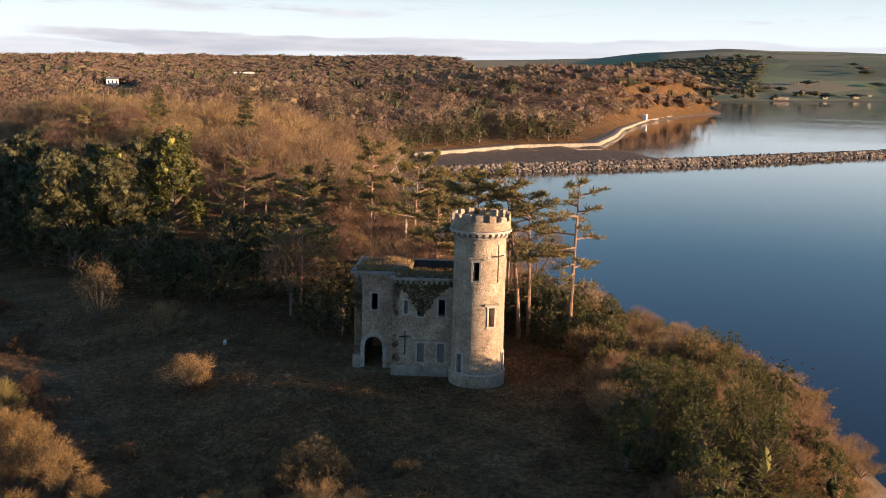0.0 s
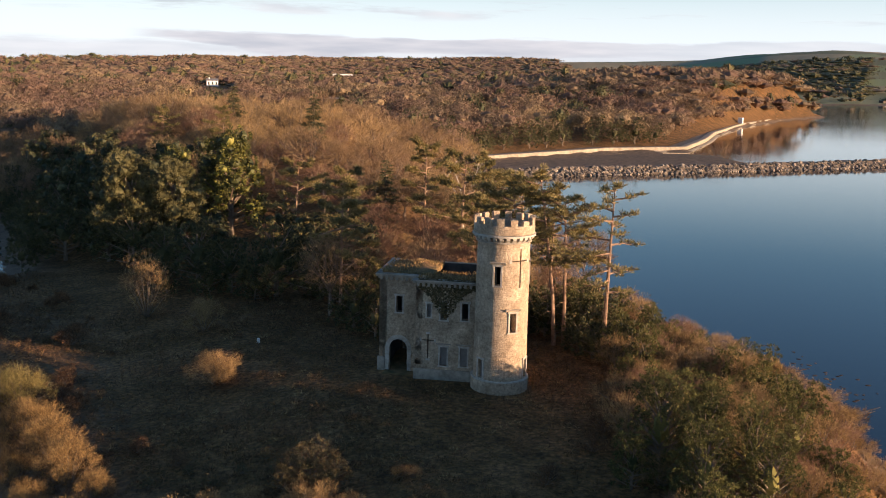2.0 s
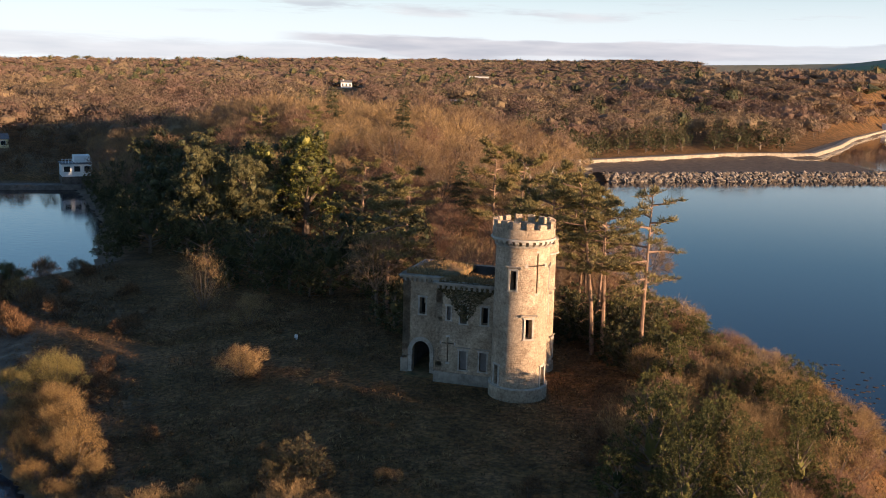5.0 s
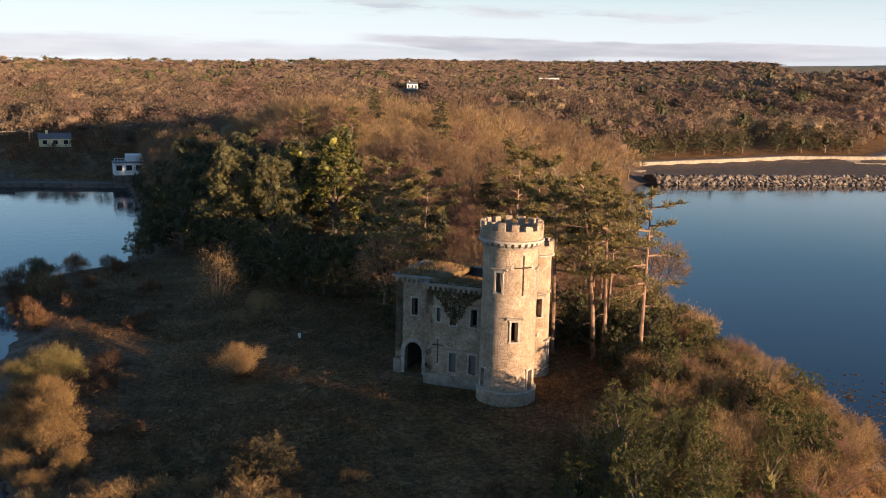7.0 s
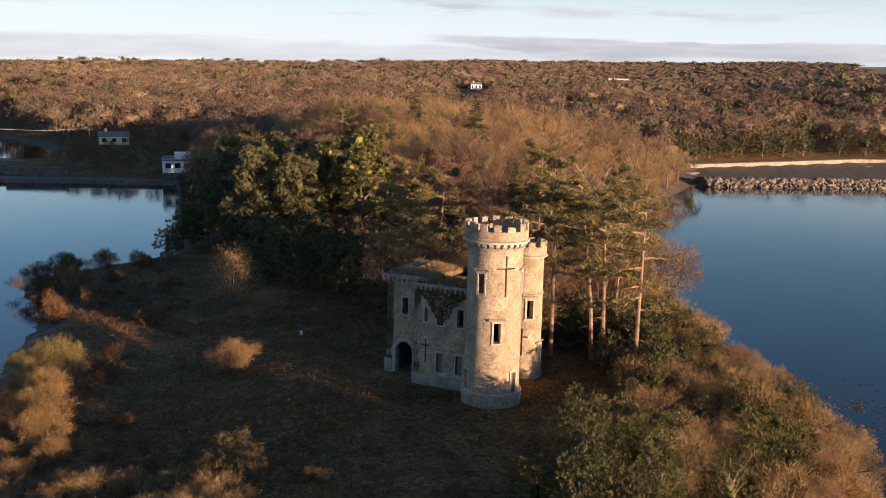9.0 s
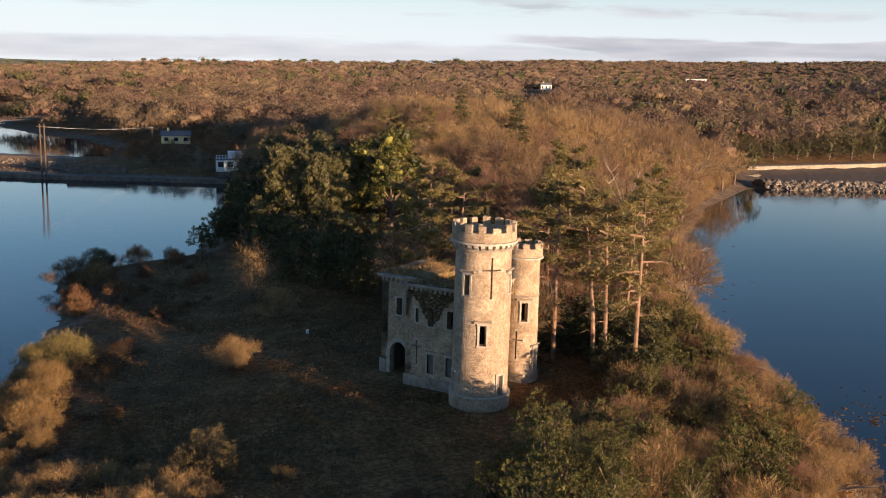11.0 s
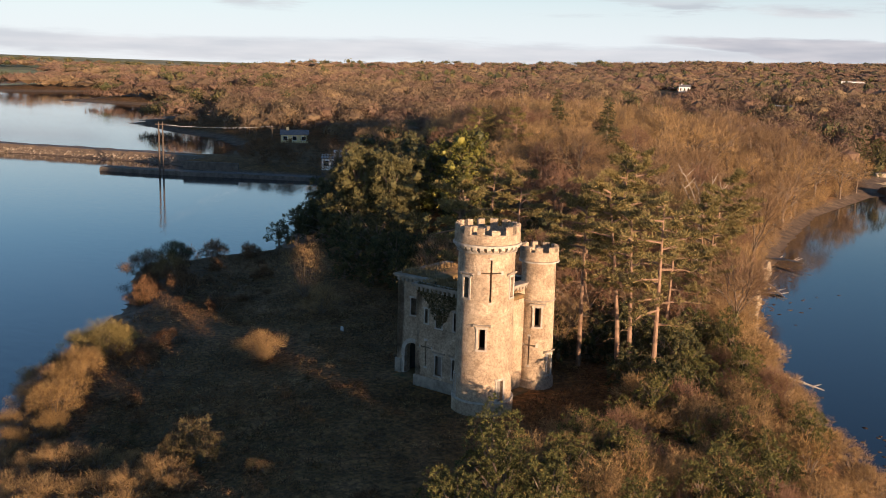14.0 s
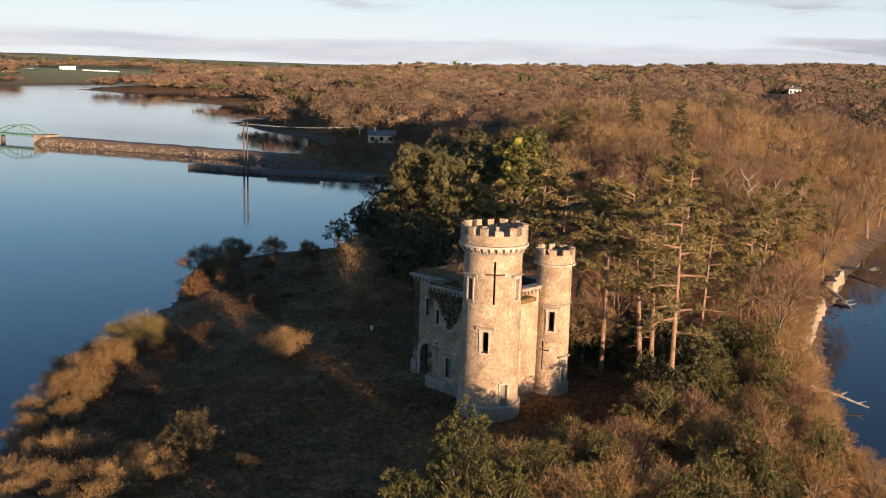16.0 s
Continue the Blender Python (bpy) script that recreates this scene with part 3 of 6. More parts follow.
def veil_material():
    m = bpy.data.materials.new("thin_high_veil")
    m.use_nodes = True
    nt = m.node_tree
    nt.nodes.remove(nt.nodes["Principled BSDF"])
    geo = nt.nodes.new("ShaderNodeNewGeometry")
    xyz = nt.nodes.new("ShaderNodeSeparateXYZ")
    nt.links.new(geo.outputs["Position"], xyz.inputs[0])
    hi = nt.nodes.new("ShaderNodeMapRange")
    hi.interpolation_type = "SMOOTHSTEP"
    hi.inputs["From Min"].default_value, hi.inputs["From Max"].default_value = 100, 850
    hi.inputs["To Min"].default_value, hi.inputs["To Max"].default_value = 0.85, 0.0
    nt.links.new(xyz.outputs["Z"], hi.inputs["Value"])
    em = nt.nodes.new("ShaderNodeEmission")
    em.inputs["Color"].default_value = (0.27, 0.30, 0.32, 1)
    tr = nt.nodes.new("ShaderNodeBsdfTransparent")
    mx = nt.nodes.new("ShaderNodeMixShader")
    nt.links.new(hi.outputs[0], mx.inputs[0])
    nt.links.new(tr.outputs[0], mx.inputs[1])
    nt.links.new(em.outputs[0], mx.inputs[2])
    nt.links.new(mx.outputs[0], nt.nodes["Material Output"].inputs[0])
    return m


vv = [(4880 * math.cos(radians(i * 5)), 4880 * math.sin(radians(i * 5)), zc) for i in range(73) for zc in (-80, 500, 1000, 1500)]
vf = [(i * 4 + j, i * 4 + 4 + j, i * 4 + 5 + j, i * 4 + 1 + j) for i in range(72) for j in range(3)]
tagged(new("sky_veil", mesh_from("sky_veil", vv, vf, veil_material())), "thin pale veil of high cloud above the horizon", "sky", kind="structure")
cv, cf = [], []
for i in range(73):
    a = radians(i * 5)
    for zc in (-60, 300, 600, 1000):
        cv.append((4800 * math.cos(a), 4800 * math.sin(a), zc))
cf = [(i * 4 + j, i * 4 + 4 + j, i * 4 + 5 + j, i * 4 + 1 + j) for i in range(72) for j in range(3)]
tagged(new("cloud_bank", mesh_from("cloud_bank", cv, cf, cloud_material())), "long grey-violet bank of low cloud along the horizon", "sky", kind="structure")

# ---- castle ruin ----


def wall_mesh(name, us, zs, holes, place, mats, wrap=False, metres=1.0):
    """A wall in the (u, z) plane with through openings. holes: inside(u, z) tests; place(u, k, z) gives the point, k 0 outside, 1 inside."""
    nu, nz = len(us), len(zs)
    cols = nu if wrap else nu - 1
    step_u = (us[1] - us[0]) if wrap else 0
    solid = {}
    for i in range(cols):
        cu = (us[i] + us[i + 1]) / 2 if i + 1 < nu else us[i] + (us[0] + 360 - us[i]) / 2
        for j in range(nz - 1):
            cz = (zs[j] + zs[j + 1]) / 2
            solid[i, j] = not any(h(cu, cz) for h in holes)
    verts = [place(u, k, z) for k in (0, 1) for u in us for z in zs]
    n = nu * nz

    def vid(i, j, k):
        return k * n + (i % nu) * nz + j

    def uv(i, j):
        u = us[i] if i < nu else us[0] + 360
        return (u * metres, zs[j])

    faces, uvs, mi = [], [], []

    def put(ids, uvl, m):
        faces.append(ids)
        uvs.extend(uvl)
        mi.append(m)

    for (i, j), s in solid.items():
        if not s:
            continue
        a, b, c, d = (i, j), (i + 1, j), (i + 1, j + 1), (i, j + 1)
        q = [uv(*p) for p in (a, b, c, d)]
        put([vid(*p, 0) for p in (a, b, c, d)], q, 0)
        put([vid(*p, 1) for p in (d, c, b, a)], q[::-1], 1)
        for di, dj, e in ((-1, 0, (d, a)), (1, 0, (b, c)), (0, -1, (a, b)), (0, 1, (c, d))):
            ni_, nj_ = i + di, j + dj
            if wrap:
                ni_ %= cols
            if not solid.get((ni_, nj_), False):
                p, r = e
                put([vid(*r, 0), vid(*p, 0), vid(*p, 1), vid(*r, 1)], [(0, p[1] * 0.2), (0.5, p[1] * 0.2), (0.5, 0.3), (0, 0.3)], 0)
    return mesh_from(name, verts, faces, mats, mi, uvs)


def rect(u0, u1, z0, z1):
    return lambda u, z: u0 < u < u1 and z0 < z < z1


def breaks(lo, hi, pitch, extra):
    base = list(np.arange(lo, hi, pitch)) + [hi]
    base = [b for b in base if all(abs(b - e) > pitch * 0.12 for e in extra)]
    return sorted(set(round(v, 4) for v in base + [e for e in extra if lo <= e <= hi] if True))


castle = thing("castle_ruin", "ruined pale rubble-stone castle folly with two round towers", "castle", pose(0, 0, 0))


def round_tower(name, cx, cy, radius, z_top, plinth, windows, slits, label):
    """windows: (azimuth, width, z0, z1); slits: crosses (azimuth, z, up, down, arm)."""
    per = 180 / (math.pi * radius)
    holes, ue, ze = [], [], [plinth[1]]
    for az, w, z0, z1 in windows:
        h = w / 2 * per
        holes.append(rect(az - h, az + h, z0, z1))
        ue += [az - h, az + h]
        ze += [z0, z1]
    for az, z, up, down, arm in slits:
        s, a = 0.075 * per, arm * per
        holes += [rect(az - s, az + s, z - down, z + up), rect(az - a, az + a, z - 0.06, z + 0.06)]
        ue += [az - s, az + s, az - a, az + a]
        ze += [z - down, z + up, z - 0.06, z + 0.06]
    us = breaks(-200, 159, 6, ue)[:-1]
    us = [u for u in us if u < 158]
    zs = breaks(-0.6, z_top, 0.9, ze)

    def place(u, k, z):
        r = radius + 0.05 * math.sin(z * 0.5) * 0 - 0.006 * z
        r = r if k == 0 else radius - 0.75
        return (cx + r * math.cos(radians(u)), cy + r * math.sin(radians(u)), z)

    me = wall_mesh(name, us, zs, holes, place, [M_STONE, M_INNER_SHADE], wrap=True, metres=1 / per)
    tower = part(name, me, castle, label)

    def ring(pname, r0, r1, z0, z1, mat, seg=64, a0=0, a1=360, lab=""):
        """A ring of block section; part of a turn when a1 - a0 is below 360."""
        full = a1 - a0 >= 360
        k = seg if full else seg + 1
        prof = [(r0, z0), (r1, z0 + 0.03), (r1, z1 - 0.03), (r1 - 0.04, z1), (r0, z1)]
        v = [(cx + r * math.cos(radians(a0 + (a1 - a0) * i / seg)), cy + r * math.sin(radians(a0 + (a1 - a0) * i / seg)), z) for i in range(k) for r, z in prof]
        n = len(prof)
        f = [(i * n + j, ((i + 1) % k) * n + j, ((i + 1) % k) * n + (j + 1) % n, i * n + (j + 1) % n) for i in range(k if full else k - 1) for j in range(n)]
        if not full:
            f += [tuple(range(n))[::-1], tuple(range((k - 1) * n, k * n))]
        uvs = []
        for q in f:
            for w in q:
                uvs.append(((w // n) * (a1 - a0) / seg / per, v[w][2] + 0.3 * (w % n in (0, 4))))
        return part(pname, mesh_from(pname, v, f, mat, uvs=uvs), tower, lab)

    return tower, ring, per


def opening_dressing(tower, cx, cy, radius, az, w, z0, z1, hood=True, backing=None, mullion=False):
    """Pale stone surround of jambs, lintel and sill, following the tower's face; hood mould above; blocking behind."""
    m = pose(cx, cy, 0, 0, 0, az)
    s = Soup()
    e = radius - 0.05
    for y0, y1, a, b in ((-w / 2 - 0.15, -w / 2, z0, z1), (w / 2, w / 2 + 0.15, z0, z1), (-w / 2 - 0.2, w / 2 + 0.2, z1, z1 + 0.17), (-w / 2 - 0.2, w / 2 + 0.2, z0 - 0.13, z0)):
        f = math.sqrt(max(0.1, radius ** 2 - max(abs(y0), abs(y1)) ** 2))
        s.box(f - 0.12, y0, a, radius + 0.035, y1, b, 0)
    part("window_surround", s.mesh("window_surround", M_DRESSED), tower, "pale dressed stone surround", m)
    if hood:
        h = Soup()
        f = math.sqrt(radius ** 2 - (w / 2 + 0.45) ** 2)
        h.box(f - 0.1, -w / 2 - 0.42, z1 + 0.27, radius + 0.1, w / 2 + 0.42, z1 + 0.37, 0, 0.03)
        h.box(f - 0.1, -w / 2 - 0.42, z1 + 0.15, f + 0.12, -w / 2 - 0.32, z1 + 0.27)
        h.box(f - 0.1, w / 2 + 0.32, z1 + 0.15, f + 0.12, w / 2 + 0.42, z1 + 0.27)
        part("hood_mould", h.mesh("hood_mould", M_ASHLAR), tower, "weathered stone hood mould", m)
    if backing:
        b = Soup().box(radius - 0.5, -w / 2 - 0.02, z0 - 0.02, radius - 0.3, w / 2 + 0.02, z1 + 0.02)
        part("window_blocking", b.mesh("window_blocking", backing), tower, "rendered blocking of a walled-up window", m)


def slit_dressing(tower, cx, cy, radius, az, z, up, down, arm):
    """Pale stones at the four ends of a cross-shaped loop, and slim edges along it."""
    m = pose(cx, cy, 0, 0, 0, az)
    per = 180 / (math.pi * radius)
    s = Soup()
    s.box(radius - 0.1, -0.14, z + up - 0.02, radius + 0.02, 0.14, z + up + 0.16)
    part("loop_end_stone", s.mesh("loop_end_stone", M_DRESSED), tower, "pale end stone of a cross-shaped arrow loop", m)
    s = Soup().box(radius - 0.1, -0.14, z - down - 0.16, radius + 0.02, 0.14, z - down + 0.02)
    part("loop_end_stone", s.mesh("loop_end_stone", M_DRESSED), tower, "pale end stone of a cross-shaped arrow loop", m)
    for sg in (-1, 1):
        e = Soup().box(radius - 0.1, -0.12, z - 0.16, radius + 0.02, 0.12, z + 0.16)
        part("loop_end_stone", e.mesh("loop_end_stone", M_DRESSED), tower, "", pose(cx, cy, 0, 0, 0, az + sg * (arm + 0.08) * per))


# main tower
R1 = 2.3
win1 = [(-59.5, 0.56, 5.5, 7.14), (-96.5, 0.52, 9.5, 11.1), (8, 0.52, 9.5, 11.1), (-131, 0.55, 1.35, 2.95), (-18, 0.6, 1.3, 2.95)]
cross1 = (-45, 11.55, 1.05, 2.3, 0.85)
tower1, ring1, per1 = round_tower("main_tower", 0, 0, R1, 13.6, (2.45, 1.2), win1, [cross1], "tall round rubble-stone tower with battlements")
ring1("plinth", R1 - 0.3, R1 + 0.17, -0.8, 1.12, M_STONE, lab="battered stone plinth")
ring1("plinth_moulding", R1 - 0.1, R1 + 0.2, 1.12, 1.26, M_DRESSED)
ring1("corbel_band", R1 - 0.6, R1 + 0.06, 12.98, 13.14, M_ASHLAR)
ring1("parapet_string", R1 - 0.75, R1 + 0.38, 13.52, 13.72, M_DRESSED, lab="projecting stone string course")
ring1("parapet", R1 - 0.12, R1 + 0.27, 13.72, 14.5, M_STONE)
ring1("tower_roof", 0.0, R1 - 0.1, 13.3, 13.5, M_MOSS, lab="mossy flat tower roof")
for az, w, z0, z1 in win1:
    opening_dressing(tower1, 0, 0, R1 - 0.006 * z0, az, w, z0, z1, hood=z0 > 2, backing=M_BLOCK if z0 < 2 else None)
slit_dressing(tower1, 0, 0, R1 - 0.07, *cross1)


def merlons(tower, cx, cy, r0, r1, z, count, share, tall, phase, rng):
    for k in range(count):
        a0 = phase + k * 360 / count
        a1 = a0 + 360 / count * share * rng.uniform(0.92, 1.06)
        h = tall * (rng.uniform(0.9, 1.04) if rng.random() > 0.15 else rng.uniform(0.5, 0.75))
        v, seg = [], 4
        for i in range(seg + 1):
            a = radians(a0 + (a1 - a0) * i / seg)
            for r, zz in ((r0, z), (r1, z), (r1, z + h - 0.05), (r1 - 0.07, z + h + rng.uniform(-0.03, 0.03)), (r0 + 0.04, z + h + rng.uniform(-0.03, 0.03)), (r0, z + h - 0.05)):
                v.append((cx + r * math.cos(a), cy + r * math.sin(a), zz))
        f = [(i * 6 + j, (i + 1) * 6 + j, (i + 1) * 6 + (j + 1) % 6, i * 6 + (j + 1) % 6) for i in range(seg) for j in range(6)]
        f += [tuple(range(6))[::-1], tuple(range(seg * 6, seg * 6 + 6))]
        uvs = [((v[w][0] - v[w][1]), v[w][2]) for q in f for w in q]
        part("merlon", mesh_from("merlon", v, f, M_STONE, uvs=uvs), tower)


def corbels(tower, cx, cy, r, count, z0, z1, out, wide):
    s = Soup()
    s.add([(r - 0.3, -wide / 2, z0), (r + 0.04, -wide / 2, z0), (r + out, -wide / 2, z0 + (z1 - z0) * 0.55), (r + out, -wide / 2, z1), (r - 0.3, -wide / 2, z1),
           (r - 0.3, wide / 2, z0), (r + 0.04, wide / 2, z0), (r + out, wide / 2, z0 + (z1 - z0) * 0.55), (r + out, wide / 2, z1), (r - 0.3, wide / 2, z1)],
          [(0, 1, 2, 3, 4), (9, 8, 7, 6, 5)] + [(i, i + 5, (i + 1) % 5 + 5, (i + 1) % 5) for i in range(5)])
    me = s.mesh("corbel", M_DRESSED)
    for k in range(count):
        part("corbel", me, tower, "", pose(cx, cy, 0, 0, 0, k * 360 / count))


rng = np.random.default_rng(3)
merlons(tower1, 0, 0, R1 - 0.12, R1 + 0.27, 14.5, 14, 0.54, 0.62, 4, rng)
corbels(tower1, 0, 0, R1 - 0.08, 28, 13.12, 13.54, 0.3, 0.3)

# second tower
X2, Y2, R2 = -0.05, 7.75, 1.5
win2 = [(-55, 0.56, 5.6, 7.24), (-4, 0.5, 1.35, 3.1)]
cross2 = (-80, 3.94, 0.8, 1.75, 0.62)
tower2, ring2, per2 = round_tower("second_tower", X2, Y2, R2, 11.2, (1.6, 1.0), win2, [cross2, (12, 9.6, 1.0, 1.3, 0.1)], "slimmer round rubble-stone tower with broken battlements")
ring2("plinth", R2 - 0.3, R2 + 0.14, -0.8, 0.9, M_STONE, lab="battered stone plinth")
ring2("parapet_string", R2 - 0.6, R2 + 0.22, 11.0, 11.16, M_DRESSED, lab="projecting stone string course")
ring2("parapet", R2 - 0.22, R2 + 0.14, 11.16, 11.95, M_STONE)
ring2("tower_roof", 0.0, R2 - 0.2, 10.9, 11.05, M_MOSS, lab="mossy flat tower roof")
ring2("band", R2 - 0.2, R2 + 0.05, 7.7, 7.84, M_ASHLAR)
for az, w, z0, z1 in win2:
    opening_dressing(tower2, X2, Y2, R2 - 0.006 * z0, az, w, z0, z1, backing=M_BLOCK if z0 < 2 else None)
slit_dressing(tower2, X2, Y2, R2 - 0.03, *cross2)
merlons(tower2, X2, Y2, R2 - 0.22, R2 + 0.14, 11.95, 9, 0.56, 0.45, 10, rng)


def flat_wall(name, p0, p1, z0, z1, holes, thick, label, dark=True):
    """An upright wall from p0 to p1; its outer face lies on that line, to the right of the way along it. holes: (u0, u1, z0, z1) or tests with their breaks."""
    d = Vector((p1[0] - p0[0], p1[1] - p0[1], 0))
    length = d.length
    d.normalize()
    inward = Vector((-d.y, d.x, 0))
    tests, ue, ze = [], [], []
    for h in holes:
        if len(h) == 4:
            tests.append(rect(*h))
            ue += h[:2]
            ze += h[2:]
        else:
            tests.append(h[0])
            ue += h[1]
            ze += h[2]
    us, zs = breaks(0, length, 1.1, ue), breaks(z0, z1, 1.1, ze)

    def place(u, k, z):
        p = Vector((p0[0], p0[1], 0)) + d * u + inward * (thick * k)
        return (p.x, p.y, z)

    return part(name, wall_mesh(name, us, zs, tests, place, [M_STONE, M_INNER_SHADE if dark else M_STONE]), castle, label), d, inward


def flat_surround(wall, p0, d, u0, u1, z0, z1, hood=False, backing=None, depth=0.5):
    rot_ = math.degrees(math.atan2(d.y, d.x))
    m = pose(p0[0], p0[1], 0, 0, 0, rot_)
    s = Soup()
    for a, b, c, e in ((u0 - 0.13, u0, z0, z1), (u1, u1 + 0.13, z0, z1), (u0 - 0.2, u1 + 0.2, z1, z1 + 0.17), (u0 - 0.18, u1 + 0.18, z0 - 0.12, z0)):
        s.box(a, -0.03, c, b, 0.15, e)
    part("window_surround", s.mesh("window_surround", M_DRESSED), wall, "pale dressed stone surround", m)
    if hood:
        h = Soup().box(u0 - 0.35, -0.09, z1 + 0.24, u1 + 0.35, 0.1, z1 + 0.34, 0, 0.02)
        part("hood_mould", h.mesh("hood_mould", M_ASHLAR), wall, "", m)
    if backing:
        b = Soup().box(u0 - 0.02, depth - 0.2, z0 - 0.02, u1 + 0.02, depth, z1 + 0.02)
        part("window_blocking", b.mesh("window_blocking", backing), wall, "rendered blocking of a walled-up window", m)


def cornice(wall, p0, d, length, z, inward, from_u=0.0):
    """Row of small corbels under a moulded wall-head course."""
    m = pose(p0[0], p0[1], 0, 0, 0, math.degrees(math.atan2(d.y, d.x)))
    s = Soup().box(from_u - 0.25, -0.28, z, length, 0.5, z + 0.14).box(from_u - 0.32, -0.36, z + 0.14, length, 0.5, z + 0.26, 0, 0.04)
    part("cornice", s.mesh("cornice", M_ASHLAR), wall, "weathered moulded stone cornice", m)
    me = Soup().box(-0.11, -0.22, z - 0.3, 0.11, 0.05, z).mesh("corbel", M_ASHLAR)
    n = int((length - from_u) / 0.46)
    for k in range(n):
        part("corbel", me, wall, "", m @ pose(from_u + 0.2 + k * 0.46, 0, 0))


# hall block beside the tower: faces -y
FY, LY = 0.63, 2.5
hx0 = -7.55
front_holes = [(-6.55 - hx0, -6.22 - hx0, 5.75, 6.95), (-5.36 - hx0, -4.78 - hx0, 5.55, 7.08), (-3.5 - hx0, -2.93 - hx0, 5.6, 7.12),
               (-5.34 - hx0, -4.72 - hx0, 1.42, 3.1), (-3.55 - hx0, -2.93 - hx0, 1.45, 3.11),
               (-6.47 - hx0, -6.36 - hx0, 2.0, 4.2), (-7.0 - hx0, -5.84 - hx0, 3.6, 3.7)]
front, fd, fin = flat_wall("front_wall", (hx0, FY), (-1.7, FY), -0.6, 9.0, front_holes, 0.7, "shaded rubble-stone front wall with ivy")
for k, (u0, u1, z0, z1) in enumerate(front_holes[:5]):
    flat_surround(front, (hx0, FY), fd, u0, u1, z0, z1, hood=k in (3, 4), backing=M_BLOCK if k in (0, 3, 4) else None)
lm = pose(hx0, FY, 0)
for a, b, c, e in ((0.95, 1.33, 4.2, 4.4), (0.95, 1.33, 1.82, 2.0), (0.42, 0.55, 3.5, 3.8), (1.71, 1.84, 3.5, 3.8)):
    part("loop_end_stone", Soup().box(a, -0.03, c, b, 0.1, e).mesh("loop_end_stone", M_DRESSED), front, "", lm)
part("plinth", Soup().box(-0.1, -0.1, -0.6, 5.7, 0.1, 1.05).mesh("plinth", M_ASHLAR), front, "plain stone plinth", lm)
cornice(front, (hx0, FY), fd, 5.4, 8.8, fin)

# gate block with the arched doorway
lx0 = -11.2


def arch_hole(u, z):
    c, w, spring = 1.77, 0.85, 2.15
    return abs(u - c) < w and -1 < z < spring + (0.9 * math.sqrt(max(0, 1 - ((u - c) / w) ** 2)) ** 0.8)


arch_us = [1.77 + 0.85 * math.cos(math.pi * k / 16) for k in range(17)]
arch_zs = [2.15 + 0.9 * k / 12 for k in range(13)]
gate_holes = [(1.55, 2.1, 5.55, 7.05), (arch_hole, arch_us, arch_zs)]
gate, gd_, gin = flat_wall("gate_wall", (lx0, LY), (hx0 + 0.1, LY), -0.6, 9.0, gate_holes, 0.7, "rubble-stone wall with an arched gateway")
flat_surround(gate, (lx0, LY), gd_, 1.55, 2.1, 5.55, 7.05)
gm = pose(lx0, LY, 0)
for k in range(13):
    t0, t1 = math.pi * k / 13, math.pi * (k + 0.94) / 13
    v = [(1.77 + a * math.cos(t), y, 2.15 + b * math.sin(t)) for y in (-0.06, 0.25) for t in (t0, t1) for a, b in ((0.82, 0.9), (1.2, 1.3))]
    part("voussoir", mesh_from("voussoir", v, [(0, 1, 3, 2), (4, 6, 7, 5), (0, 4, 5, 1), (1, 5, 7, 3), (3, 7, 6, 2), (2, 6, 4, 0)], M_DRESSED), gate, "", gm)
for u0, u1 in ((0.57, 0.95), (2.59, 2.97)):
    for k in range(5):
        part("jamb_stone", Soup().box(u0 + 0.03 * (k % 2), -0.06, -0.2 + k * 0.47, u1 - 0.03 * (k % 2), 0.25, 0.25 + k * 0.47).mesh("jamb_stone", M_DRESSED), gate, "", gm)
part("gate_plinth", Soup().box(-0.12, -0.14, -0.6, 0.57, 0.1, 1.35).mesh("gate_plinth", M_ASHLAR), gate, "plain stone plinth", gm)
cornice(gate, (lx0, LY), gd_, 3.7, 8.8, gin)
# side and back walls; the east wall between the towers
side, sd, sin_ = flat_wall("side_wall", (lx0, 9.6), (lx0, LY), -0.6, 9.0, [(2.4, 3.1, 5.5, 7.1)], 0.7, "ivy-darkened rubble-stone side wall")
cornice(side, (lx0, 9.6), sd, 7.1, 8.8, sin_)
back, bd, bin_ = flat_wall("back_wall", (-0.8, 9.6), (lx0, 9.6), -0.6, 9.0, [(6.2, 7.1, 5.4, 7.2), (2.6, 3.5, 5.4, 7.2), (8.6, 9.5, 0.2, 2.4)], 0.7, "rubble-stone back wall")
ret, rd, rin = flat_wall("return_wall", (hx0, LY + 0.3), (hx0, FY), -0.6, 9.0, [], 0.6, "short rubble-stone return wall")
east, ed, ein = flat_wall("east_wall", (-0.45, 1.6), (-0.45, 6.9), -0.6, 9.35, [(1.7, 2.5, 5.3, 7.3), (1.7, 2.5, 2.0, 3.9)], 0.6, "sunlit rubble-stone wall between the towers")
for z0, z1 in ((5.3, 7.3), (2.0, 3.9)):
    flat_surround(east, (-0.45, 1.6), ed, 1.7, 2.5, z0, z1, backing=M_BLOCK)
cornice(east, (-0.45, 1.6), ed, 5.2, 9.1, ein, 0.4)
# mossy roof, fallen in over part of the hall
rg = np.random.default_rng(8)


